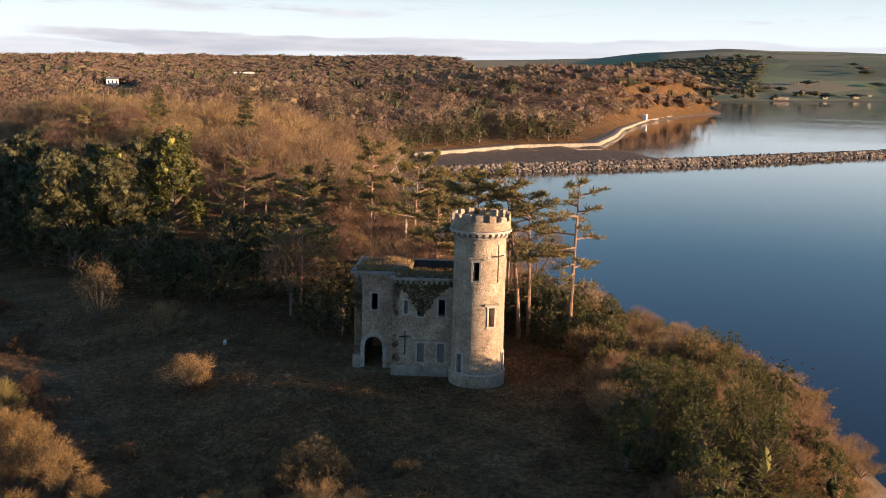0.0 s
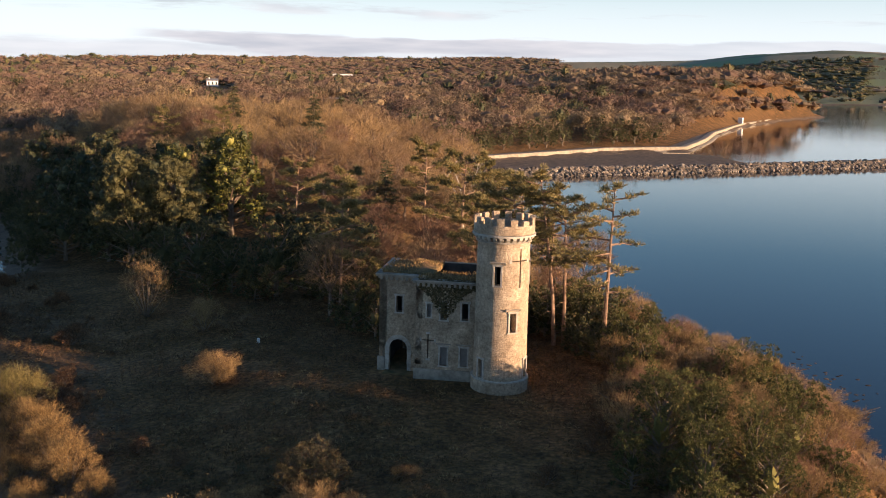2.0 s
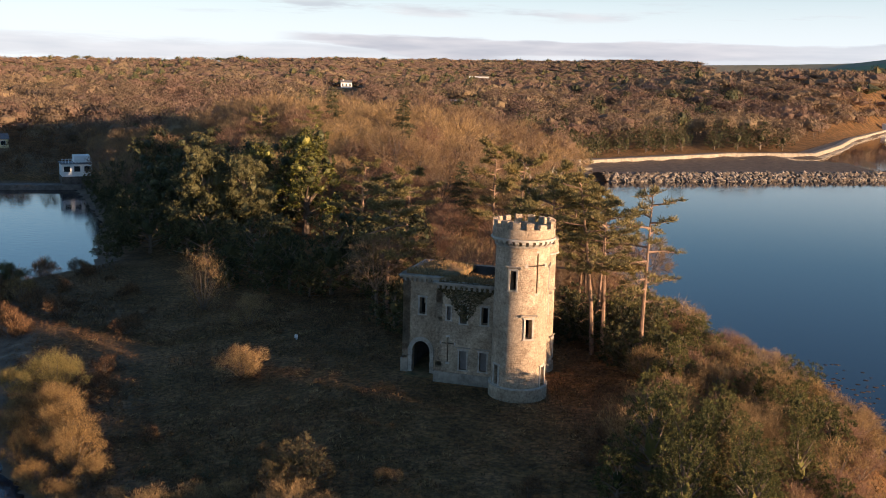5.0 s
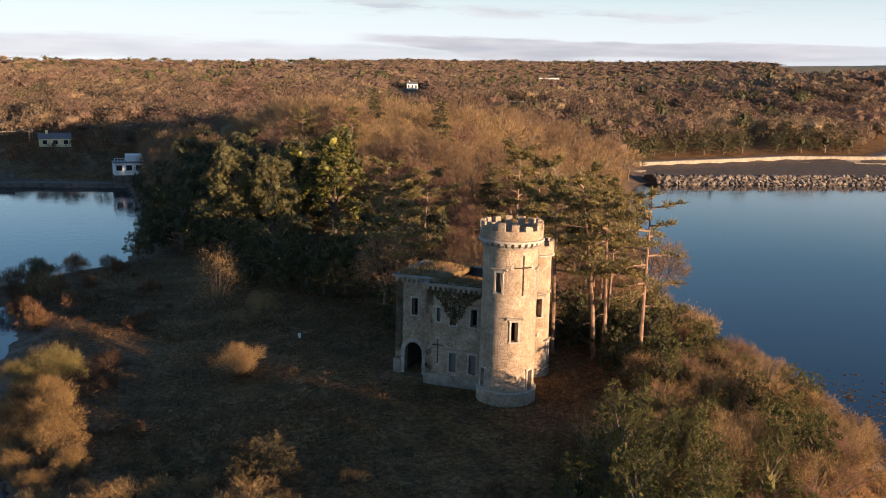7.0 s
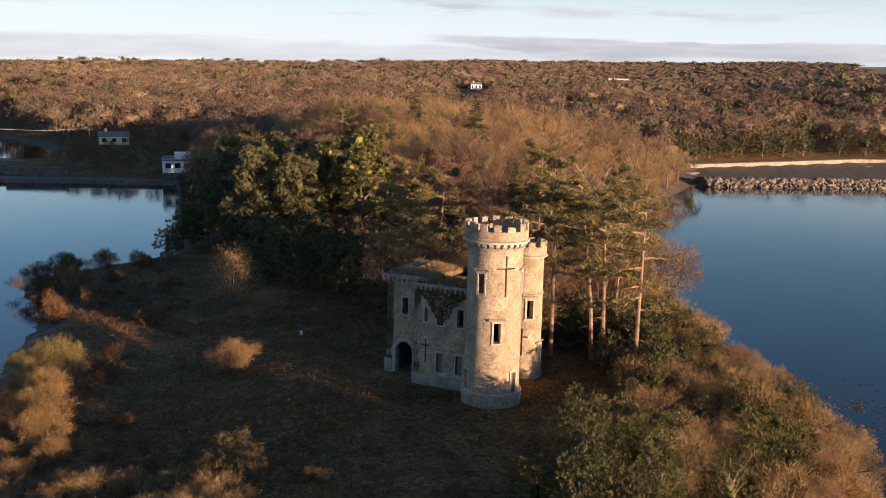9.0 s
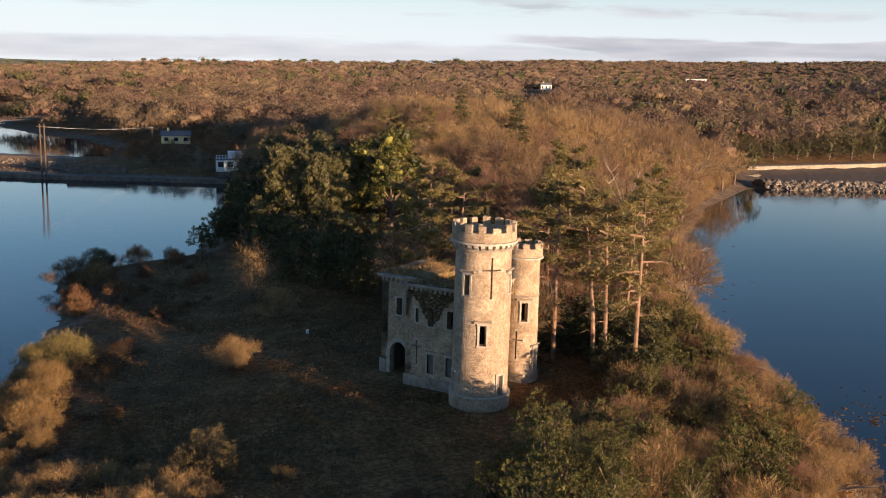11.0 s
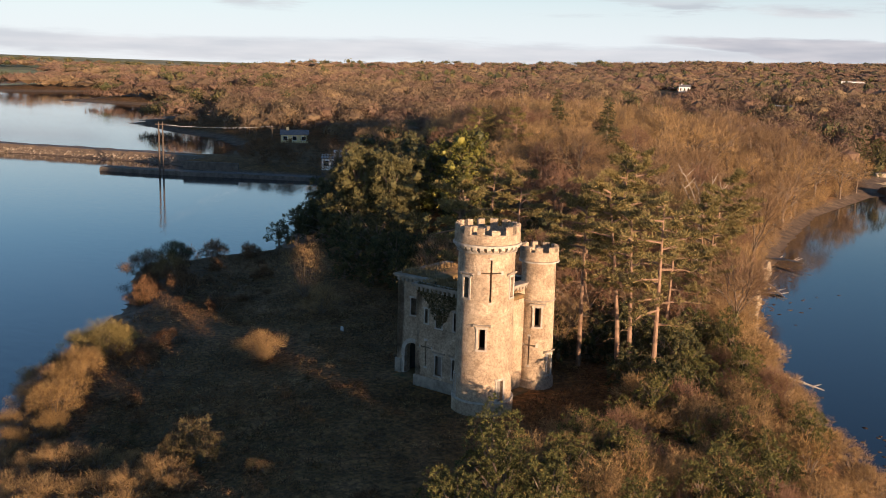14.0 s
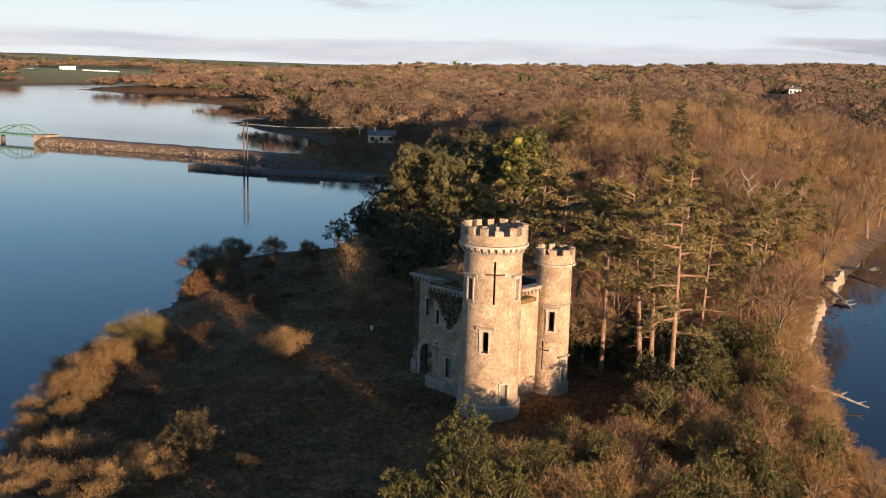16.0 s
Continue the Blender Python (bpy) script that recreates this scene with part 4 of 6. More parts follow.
def turf(name, x0, x1, y0, y1, z, bumps, label, parent):
    nx, ny = 22, 20
    v, f = [], []
    for layer in (0, 1):
        for j in range(ny + 1):
            for i in range(nx + 1):
                x, y = x0 + (x1 - x0) * i / nx, y0 + (y1 - y0) * j / ny
                h = sum(a * math.exp(-((x - bx) ** 2 + (y - by) ** 2) / r ** 2) for bx, by, r, a in bumps)
                edge = i in (0, nx) or j in (0, ny)
                v.append((x, y, z - 0.3 if layer else z + h + (0 if edge else 0.09 * noise.noise((x * 1.7, y * 1.7, 3)))))
    n = (nx + 1) * (ny + 1)
    w = nx + 1
    for j in range(ny):
        for i in range(nx):
            a = j * w + i
            f += [(a, a + 1, a + w + 1, a + w), (n + a + w, n + a + w + 1, n + a + 1, n + a)]
    rim = [(0, i) for i in range(nx)] + [(i, nx) for i in range(ny)] + [(ny, nx - i) for i in range(nx)] + [(ny - i, 0) for i in range(ny)]
    ids = [j * w + i for j, i in rim]
    f += [(ids[k], n + ids[k], n + ids[(k + 1) % len(ids)], ids[(k + 1) % len(ids)]) for k in range(len(ids))]
    return part(name, mesh_from(name, v, f, M_MOSS, smooth=True), parent, label)


turf("roof", lx0 + 0.2, -6.3, LY + 0.3, 9.3, 9.02, [(-8.2, 6.2, 1.5, 0.6), (-10.5, 3.2, 1.2, 0.35), (-6.9, 4.2, 1.3, 0.3)], "mossy fallen-in roof grown over with dead grass", castle)
turf("roof", -6.3, 0.7, LY - 0.2, 4.6, 8.75, [(-5.0, 3.0, 1.3, 0.35)], "mossy wall head grown over with grass", castle)
turf("floor", lx0 + 0.6, 0.6, FY + 0.6, 9.2, 0.16, [(-5, 5, 2, 0.7), (-9, 7, 2, 0.5)], "earth floor with fallen rubble", castle)
# ivy hanging over the hall front, grass on the wall head
n = 1900
px = rg.uniform(-7.3, -2.3, n)
pz = 9.1 - rg.random(n) ** 1.4 * (0.7 + 2.6 * np.exp(-((px + 4.9) / 1.35) ** 2))
v, f = shards(rg, np.stack([px, FY - rg.uniform(0.02, 0.16, n), pz], 1), rg.normal(size=(n, 3)) * (1, 0.4, 1), 0.22, 0.15)
part("ivy", mesh_from("ivy", v, f, M_IVY), castle, "ivy hanging down the front wall")
n = 5200
px, py = rg.uniform(lx0, 0.6, n), rg.uniform(LY - 1.4, 9.4, n)
keep = ~((px < hx0) & (py < LY))
px, py = px[keep], py[keep]
zz = 9.0 + 0.6 * np.exp(-((px + 8.2) ** 2 + (py - 6.2) ** 2) / 2.25) + 0.3 * np.exp(-((px + 10.5) ** 2 + (py - 3.2) ** 2) / 1.4)
zz = np.where((px > -6.3) & (py > 4.5), 8.2, zz)
w = rg.normal(size=(len(px), 3)) * 0.5 + (0, 0, 1)
v, f = shards(rg, np.stack([px, py, zz], 1)[zz > 8.5], w[zz > 8.5], 0.32, 0.06)
part("roof_grass", mesh_from("roof_grass", v, f, M_SCRUB), castle, "dry grass growing on the wall heads")

# ---- trees and bushes: prototypes ----

def limbs(rng, soup, base, count, reach, rise, r0, mi=0, droop=0.0):
    """Branches that leave a stem at base points; returns their tips."""
    tips = []
    for k in range(count):
        p = Vector(base[k % len(base)])
        a = rng.uniform(0, 2 * math.pi)
        l = reach * rng.uniform(0.7, 1.15)
        q = p + Vector((math.cos(a) * l * 0.5, math.sin(a) * l * 0.5, rise * rng.uniform(0.3, 0.6)))
        e = p + Vector((math.cos(a) * l, math.sin(a) * l, rise * rng.uniform(0.7, 1.1) - droop))
        soup.tube([p, q, e], [r0, r0 * 0.6, r0 * 0.2], 4, mi)
        tips.append(tuple(e))
    return tips


def fork(rng, soup, p, way, length, r, depth, ends, spread, lift):
    """A limb that bends, tapers and splits again; gathers its ends and their ways."""
    turn = (way + Vector(rng.normal(size=3)) * 0.18).normalized()
    q = p + way * (length * 0.5)
    e = q + turn * (length * 0.5)
    soup.tube([p, q, e] if depth else [p, e], [r, r * 0.8, r * 0.55] if depth else [r, r * 0.5], 5 if depth > 1 else 3)
    if depth == 0:
        ends.append((e, turn))
        return
    for k in range(3):
        w = (turn + Vector(rng.normal(size=3)) * spread + Vector((0, 0, lift))).normalized()
        fork(rng, soup, e if k else q.lerp(e, 0.7), w, length * rng.uniform(0.6, 0.85), r * 0.55, depth - 1, ends, spread, lift)


def tufts(rng, centre, way, per, radius, length, width, spread=0.6, flat=1.0):
    """At every centre a fan of slim triangles that leave it roughly along its way."""
    k = np.repeat(np.arange(len(centre)), per)
    n = len(k)
    size = rng.uniform(0.7, 1.3, len(centre))[k][:, None]
    d = rng.normal(size=(n, 3))
    d /= np.linalg.norm(d, axis=1, keepdims=True)
    w = way[k] / (np.linalg.norm(way[k], axis=1, keepdims=True) + 1e-9) + d * spread
    w /= np.linalg.norm(w, axis=1, keepdims=True)
    pos = centre[k] + d * rng.random((n, 1)) * radius * size * (1, 1, flat)
    return shards(rng, pos, w * (1, 1, flat), length * rng.uniform(0.6, 1.3, (n, 1)) * size, width)


def bare_tree(name, seed, tall, wide, twig_mat, label, count=3500, category="tree", bark=None, coarse=1.0):
    """Leafless broadleaf: forking limbs that end in brooms of fine twigs."""
    rng = np.random.default_rng(seed)
    t = thing(name, label, category)
    s, ends, h = Soup(), [], tall
    top = Vector((0.02 * h, 0.01 * h, h * 0.24))
    s.tube([(0, 0, -0.6), (0.01 * h, 0, h * 0.12), top], [0.03 * h, 0.023 * h, 0.019 * h], 7)
    for k in range(6):
        a = k * 1.05 + rng.uniform(-0.35, 0.35)
        out = rng.uniform(0.55, 1.0) if k else 0.1
        fork(rng, s, top, Vector((math.cos(a) * out, math.sin(a) * out, 1.0)).normalized(), h * 0.27, 0.011 * h, 2, ends, 0.42, 0.16)
    e = np.array([q[0][:] for q in ends])
    sx, sz = wide * 0.44 / np.percentile(np.hypot(e[:, 0], e[:, 1]), 92), h * 0.9 / e[:, 2].max()
    fit = np.array((sx, sx, sz))
    s.v = [(x * (sx if z > top.z else 1), y * (sx if z > top.z else 1), z * sz) for x, y, z in s.v]
    part("trunk", s.mesh("trunk", bark or M_BARK), t, "bare forked trunk and limbs")
    e = e * fit
    # the crown: a large dome and smaller heads round the limb ends, skinned with twigs
    pick = rng.choice(len(e), 9, replace=False)
    blobs = [(0, 0, h * 0.62, wide * 0.42, wide * 0.42, h * 0.34)] * 3
    blobs += [(q[0] * 0.72, q[1] * 0.72, max(q[2] * 0.86, h * 0.45), wide * 0.2, wide * 0.2, h * 0.16) for q in e[pick]]
    c, d = in_blobs(rng, max(20, count // 9), blobs, 0.55)
    low = c[:, 2] < h * 0.34
    c[low, 2] = h * 0.68 - c[low, 2]
    d[low, 2] *= -1
    way = d * 0.9 + (c - np.array((0, 0, h * 0.25))) / h + (0, 0, 0.25)
    v, f = tufts(rng, c - d * 0.03 * h, way, 9, 0.035 * h, 0.075 * h * coarse, (0.02 + 0.0022 * h) * coarse, 0.55)
    part("crown", mesh_from("crown", v, f, twig_mat), t, "fuzzy crown of bare winter twigs")
    return t


def pine(name, seed, tall, wide, label, lean=(0, 0), clear=0.5, plates=12, count=4200, mat=None, twin=False, lush=1.0):
    """Old pine: bare leaning bole, spreading boughs whose side shoots end in tufts of needles."""
    rng = np.random.default_rng(seed)
    t = thing(name, label, "tree")
    s = Soup()
    spots, ways = [], []
    for w in ((0, 1) if twin else (0,)):
        ox, oy = (0.9 * w, 0.3 * w)
        lx, ly = lean[0] + w * 1.6, lean[1] - w * 0.8
        top = tall * (1 - 0.12 * w)
        stem = [(ox, oy, -0.8), (ox + lx * 0.2, oy + ly * 0.2, top * 0.3), (ox + lx * 0.55, oy + ly * 0.5, top * 0.62), (ox + lx, oy + ly, top * 0.97)]
        s.tube(stem, [0.015 * tall, 0.0115 * tall, 0.008 * tall, 0.003 * tall], 8)
        for k in range(plates):
            u = clear + (1 - clear) * (k + rng.uniform(0.2, 0.8)) / plates
            j = 0 if u < 0.3 else (1 if u < 0.62 else 2)
            us = (0, 0.3, 0.62, 0.97)
            q = (u - us[j]) / (us[j + 1] - us[j]) if u < 0.97 else 1
            p = Vector(stem[j]).lerp(Vector(stem[j + 1]), min(1, q))
            a = k * 2.4 + rng.uniform(-0.6, 0.6)
            share = (u - clear) / (1 - clear)
            l = wide * 0.5 * (1.1 - 0.6 * share ** 2.2) * rng.uniform(0.55, 1.15)
            side = Vector((-math.sin(a), math.cos(a), 0))
            rise = l * (0.42 * share - 0.02 + rng.uniform(-0.12, 0.16)) - (0.2 * l if lush < 1 else 0)
            m = p + Vector((math.cos(a) * l * 0.5, math.sin(a) * l * 0.5, rise * 0.3 + 0.03 * l)) + side * rng.uniform(-0.1, 0.1) * l
            e = p + Vector((math.cos(a) * l, math.sin(a) * l, rise))
            s.tube([p, m, e], [0.0065 * tall, 0.0042 * tall, 0.0015 * tall], 5)
            shoots = 5 if lush < 1 else 8
            for b in range(shoots):
                f0 = 0.34 + 0.66 * b / (shoots - 1)
                o = p.lerp(m, f0 * 2) if f0 < 0.5 else m.lerp(e, f0 * 2 - 1)
                r = l * rng.uniform(0.16, 0.36) * (1.15 - 0.6 * f0) * lush
                g = side * (r if b % 2 else -r) + Vector((math.cos(a), math.sin(a), 0)) * (r * 0.6) + Vector((0, 0, rng.uniform(-0.02, 0.32) * r + 0.1))
                s.tube([o, o + g], [0.0022 * tall, 0.001 * tall], 3)
                for f1 in (0.5, 1.0):
                    spots.append(tuple(o + g * f1 + Vector(rng.normal(size=3)) * (0.15 * lush)))
                    ways.append((g.x * 0.35, g.y * 0.35, 0.55 + 0.1 * r))
            spots.append(tuple(e))
            ways.append((math.cos(a) * 0.6, math.sin(a) * 0.6, 0.5))
        limbs(rng, s, [Vector(stem[1]).lerp(Vector(stem[2]), q) for q in (-0.3, 0.0, 0.3, 0.6, 0.9)], 5, wide * 0.17, tall * 0.01, 0.0024 * tall, droop=0.03 * tall)
        tp = stem[-1]
        for b in range(7):
            spots.append((tp[0] + rng.normal() * 0.5, tp[1] + rng.normal() * 0.5, tp[2] + rng.uniform(-0.9, 0.5)))
            ways.append((0, 0, 1))
    part("trunk", s.mesh("trunk", M_PINEBARK), t, "bare orange-brown pine bole and boughs")
    spots, ways = np.array(spots), np.array(ways)
    v, f = tufts(rng, spots, ways, max(20, int(count * 2.1) // len(spots)), 0.3, 0.36, 0.085, 1.2, 0.7)
    part("crown", mesh_from("crown", v, f, mat or M_PINE), t, "tufted tiers of dark green needles")
    return t


def spruce(name, seed, tall, wide, label, mat=None, count=9000):
    """Conical conifer with drooping whorls."""
    rng = np.random.default_rng(seed)
    t = thing(name, label, "tree")
    s = Soup()
    s.tube([(0, 0, -0.6), (0, 0, tall * 0.5), (0, 0, tall * 0.98)], [0.022 * tall, 0.014 * tall, 0.003 * tall], 7)
    pos, way = [], []
    whorls = 19
    for k in range(whorls):
        u = 0.12 + 0.86 * k / whorls
        r = wide * 0.5 * (1 - u) ** 0.8 * rng.uniform(0.7, 1.15)
        for b in range(7):
            a = b * 0.9 + k * 1.7 + rng.uniform(-0.3, 0.3)
            l = r * rng.uniform(0.55, 1.25)
            u = min(0.97, 0.12 + 0.86 * (k + rng.uniform(-0.6, 0.6)) / whorls)
            e = Vector((math.cos(a) * l, math.sin(a) * l, tall * u - rng.uniform(0.05, 0.3) * l))
            s.tube([(0, 0, tall * u), e], [0.006 * tall * (1 - u) + 0.01, 0.008], 4)
            n = max(6, int(count / (whorls * 7) * (l / (wide * 0.3))))
            f = rng.random((n, 1)) ** 0.7
            p = np.array((0, 0, tall * u)) * (1 - f) + np.array(e) * f + rng.normal(size=(n, 3)) * (0.1 * l + 0.1, 0.1 * l + 0.1, 0.07)
            pos.append(p)
            way.append(np.tile((math.cos(a), math.sin(a), -0.3), (n, 1)) + rng.normal(size=(n, 3)) * 0.55)
    part("trunk", s.mesh("trunk", M_BARK), t, "straight conifer stem and whorled branches")
    pos, way = np.concatenate(pos), np.concatenate(way)
    v, f = shards(rng, pos, way, rng.uniform(0.35, 0.8, len(pos)), 0.13)
    part("crown", mesh_from("crown", v, f, mat or M_SPRUCE), t, "drooping dark needle branches")
    return t


def dense_tree(name, seed, tall, wide, mat, label, count=5200, size=0.42, category="tree", low=0.12, lobes=18, tuft=0.0, spire=1.0, droop=0.0):
    """Evergreen with a heavy crown of many leaf sprays on uneven lobes, low to the ground."""
    rng = np.random.default_rng(seed)
    t = thing(name, label, category)
    s = Soup()
    h = tall
    s.tube([(0, 0, -0.6), (0.1, 0.1, h * 0.35), (0.15, 0, h * 0.75)], [0.035 * h, 0.025 * h, 0.008 * h], 7)
    blobs = [(0, 0, h * 0.48, wide * 0.18, wide * 0.18, h * 0.3)]
    for k in range(lobes):
        u = low + (0.88 - low) * (k + rng.uniform(-0.6, 0.6)) / lobes
        a, r = k * 2.4 + rng.uniform(-0.5, 0.5), wide * 0.36 * (1.08 - max(0, u - 0.3)) * rng.uniform(0.6, 1.25)
        b = wide * rng.uniform(0.09, 0.17) * min(1.0, (18 / lobes) ** 0.3)
        c = (math.cos(a) * r, math.sin(a) * r, h * (max(u, 0.02) + 0.07))
        blobs.append((*c, b, b, b * rng.uniform(0.75, 1.35) * spire))
        s.tube([(0.05, 0.05, h * max(u, 0.05) * 0.7), c], [0.012 * h, 0.004 * h], 4)
    blobs.append((0.03 * wide, 0, h * 0.9, wide * 0.1, wide * 0.1, h * 0.12))
    part("trunk", s.mesh("trunk", M_BARK), t, "dark trunk and limbs")
    per = 22
    c, out = in_blobs(rng, max(30, count // per), blobs[1:], 0.7)
    out[:, 2] = np.where(out[:, 2] < -0.4, -out[:, 2], out[:, 2])
    r = tuft or wide * 0.03 + 0.14
    way = out * (1, 1, 1 - droop) + rng.normal(size=c.shape) * 0.3 + (0, 0, 0.4 - droop)
    v, f = tufts(rng, c, way, per, r, size, size * 0.5, 0.75, 0.9)
    vs, fs, off = [v], [f], len(v)
    for b in (blobs if tall > 10 else blobs[:1]):
        bv, bf = lump(rng, 1)
        vs.append(bv * np.array(b[3:]) * 0.62 + np.array(b[:3]))
        fs.append(bf + off)
        off += len(bv)
    part("crown", mesh_from("crown", np.concatenate(vs), np.concatenate(fs), mat), t, "dense evergreen crown")
    return t


def shrub(name, seed, tall, wide, mat, label, count=1500, spread=0.5, category="bush", thick=0.05, heads=13):
    """Many stems that fan out of one stool, each ending in a brushy head of twigs."""
    rng = np.random.default_rng(seed)
    t = thing(name, label, category)
    s = Soup()
    heart = np.array((0, 0, -0.25 * tall))
    cs, rs, ws = [], [], []
    for k in range(heads):
        u = (k + 0.5) / heads
        a, lift = k * 2.4 + rng.uniform(-0.4, 0.4), 1 - u
        r = wide * 0.42 * math.sqrt(u) * rng.uniform(0.8, 1.15)
        z = tall * (0.2 + 0.58 * math.sqrt(max(0, lift)) * rng.uniform(0.75, 1.1))
        c = (math.cos(a) * r, math.sin(a) * r, z)
        s.tube([(0, 0, -0.3), (c[0] * 0.5, c[1] * 0.5, z * 0.5), c], [0.05, 0.035, 0.012], 4)
        cs.append(c)
        rs.append(wide * rng.uniform(0.1, 0.19))
    part("woody_base", s.mesh("woody_base", M_BARK), t, "thin bare stems")
    cs, rs = np.array(cs), np.array(rs)
    k = rng.choice(heads, count, p=rs ** 2 / (rs ** 2).sum())
    d = rng.normal(size=(count, 3))
    d /= np.linalg.norm(d, axis=1, keepdims=True)
    grow = cs[k] - heart
    grow /= np.linalg.norm(grow, axis=1, keepdims=True)
    d = d + grow * 0.45
    pos = cs[k] + d * rs[k][:, None] * rng.uniform(0.25, 0.95, (count, 1)) * (1, 1, 0.5 * tall / wide + 0.5)
    loose = rng.random(count) < 0.28
    pos[loose] = heart + (pos[loose] - heart) * rng.uniform(0.45, 0.9, (loose.sum(), 1))
    way = d * 0.6 + grow * 0.5 + rng.normal(size=pos.shape) * spread
    v, f = shards(rng, pos, way, rng.uniform(0.3, 0.7, count) * rs[k], thick)
    v[:, 2] = np.maximum(v[:, 2], -0.25)
    part("crown", mesh_from("crown", v, f, mat), t, "brushy heads of fine twigs")
    return t


def scatter(proto, spots, seed, sink=0.0, vary=0.18):
    """Sets the prototype on the first spot and copies of it on the others; a spot: x, y and optional scale."""
    rng = np.random.default_rng(seed)
    for k, s in enumerate(spots):
        x, y = s[:2]
        c = (s[2] if len(s) > 2 else 1) * rng.uniform(1 - vary, 1 + vary)
        m = pose(x, y, gz(x, y) - sink, 0, 0, rng.uniform(0, 360)) @ Matrix.Diagonal((c, c, c * rng.uniform(0.92, 1.08), 1))
        if k == 0:
            first = m
        else:
            o = copy_thing(proto, m)
    proto.matrix_basis = first


def one(proto, x, y, turn=0.0, z=None):
    proto.matrix_basis = pose(x, y, gz(x, y) if z is None else z, 0, 0, turn)
    return proto


# the pines beside and behind the tower
one(pine("pine_tree", 1, 17.0, 7.4, "tall lone pine with sparse tiers of needles", (0.3, -0.6), 0.36, 19, 1500, lush=0.72), 9.0, 12.0)
one(pine("pine_tree", 2, 17.0, 9.0, "twin-stemmed pine with leaning orange boles", (-2.0, 0.4), 0.56, 11, 7000, twin=True), 4.2, 15.0)
one(pine("pine_tree", 3, 16.0, 9.5, "old pine with bare lower bole and broad crown", (-0.5, 1.0), 0.5, 12, 7500), 0.0, 15.2)
torn = one(pine("pine_tree", 4, 14.5, 9.0, "old pine with pale broken bough", (0.2, 0.2), 0.35, 14, 7500), -20.0, 22.5)
part("broken_bough", Soup().tube([(-0.2, 0.1, 9.6), (1.4, -0.9, 10.2), (2.9, -1.4, 10.4)], [0.14, 0.1, 0.03], 6).tube([(0.2, 0.1, 9.7), (-1.3, -1.0, 9.3), (-2.4, -1.2, 8.9)], [0.12, 0.08, 0.03], 6).mesh("broken_bough", M_PINEBARK), torn, "torn pale bough")
one(pine("pine_tree", 5, 17.5, 8.0, "ivy-clad pine standing above the wood", (0.3, 0.2), 0.45, 13, 7000), -16.6, 56.8)
far_pine = pine("pine_tree", 6, 16.5, 9.0, "spreading pine on the wooded headland", (0.6, 0.4), 0.45, 13, 7000)
scatter(far_pine, [(2.2, 36.5, 0.62), (-1, 45, 0.75), (-5, 57, 0.8), (-9.5, 75, 0.85), (-5, 25, 0.85), (3, 27, 0.85), (-2.5, 50), (-9, 39, 0.9), (-7.6, 64, 0.95), (-24, 40, 0.85), (-33, 47, 0.85), (-62, 96, 0.8), (-80, 108, 0.8)], 61)
pale_pine = dense_tree("pine_tree", 7, 15.0, 10.5, M_PALEPINE, "pale green sunlit pine with clumped crown", 26000, 0.26, lobes=24, tuft=0.36, low=0.25)
scatter(pale_pine, [(-56.5, 46), (-49.4, 45.4, 0.9)], 62, vary=0.04)
big_dark = dense_tree("evergreen_tree", 9, 17.0, 11.5, M_YEW, "dark conical evergreen with yellow-green lit flank", 30000, 0.3, lobes=38, tuft=0.3, droop=0.5)
scatter(big_dark, [(-47, 59.5), (-60, 68, 0.75)], 63, vary=0.04)
dark_oak = dense_tree("evergreen_tree", 13, 12.5, 9.5, M_SPRUCE, "broad dark evergreen that deepens the shade of the wood", 6500, 0.3, lobes=20, droop=0.4)
# Spots from (-78, 84) on darken the left wood, replacing shaded bare trees.
scatter(dark_oak, [(-33, 44, 0.7), (-56, 57), (-64, 60), (-70, 62, 0.9), (-29, 40, 0.75), (-26, 49, 0.75), (-78, 66, 0.85), (-62, 50, 0.8), (-67, 70, 0.9), (-41, 38, 0.7), (-88, 78, 0.8), (-20, 33, 0.6), (-78, 84), (-58, 75, 0.9), (-73, 70), (-84, 82), (-66, 80, 0.9), (-52, 66, 0.8), (-93, 88), (-100, 96), (-86, 92), (-95, 98, 0.9), (-72, 78), (-104, 108, 0.9), (-90, 106, 0.8)], 73, vary=0.1)
yew = dense_tree("yew_tree", 10, 8.5, 9.0, M_SPRUCE, "low dark yew spreading to the ground", 4300, 0.36)
scatter(yew, [(-41, 33), (-47, 36), (-54, 42), (-36, 31), (-30, 30), (-62, 50), (-24, 29), (-70, 52), (-78, 60), (-88, 72), (-99, 88), (-110, 100), (-72, 44, 0.6), (-75, 51, 0.6), (-81, 59, 0.6), (-85, 66, 0.65), (-91, 74, 0.65), (-96, 81, 0.7), (-103, 89, 0.7), (-109, 96, 0.7), (-117, 105, 0.7), (-125, 114, 0.6), (-132, 122, 0.5)], 64)
tall_spruce = spruce("spruce_tree", 11, 17.0, 9.0, "dark cedar-like conifer rising from bare trees")
scatter(tall_spruce, [(-71.3, 126, 0.95), (-46.7, 104, 0.95), (-25, 70, 0.8), (-84, 118, 0.8)], 65, vary=0.05)
# leafless wood on the headland
protos = [bare_tree("bare_tree", 21, 11, 11, M_OCHRE, "leafless broadleaf tree with ochre twigs"), bare_tree("bare_tree", 22, 12, 10.5, M_BROWN, "leafless broadleaf tree with brown twigs"),
          bare_tree("bare_tree", 23, 10, 9.5, M_RUST, "leafless broadleaf tree with reddish twigs"), bare_tree("bare_tree", 24, 9, 10.5, M_OCHRE, "low leafless tree with dense ochre twigs", 4800)]
rng = np.random.default_rng(77)
xs, ys = np.meshgrid(np.arange(-130, 20, 7.9), np.arange(14, 128, 7.9))
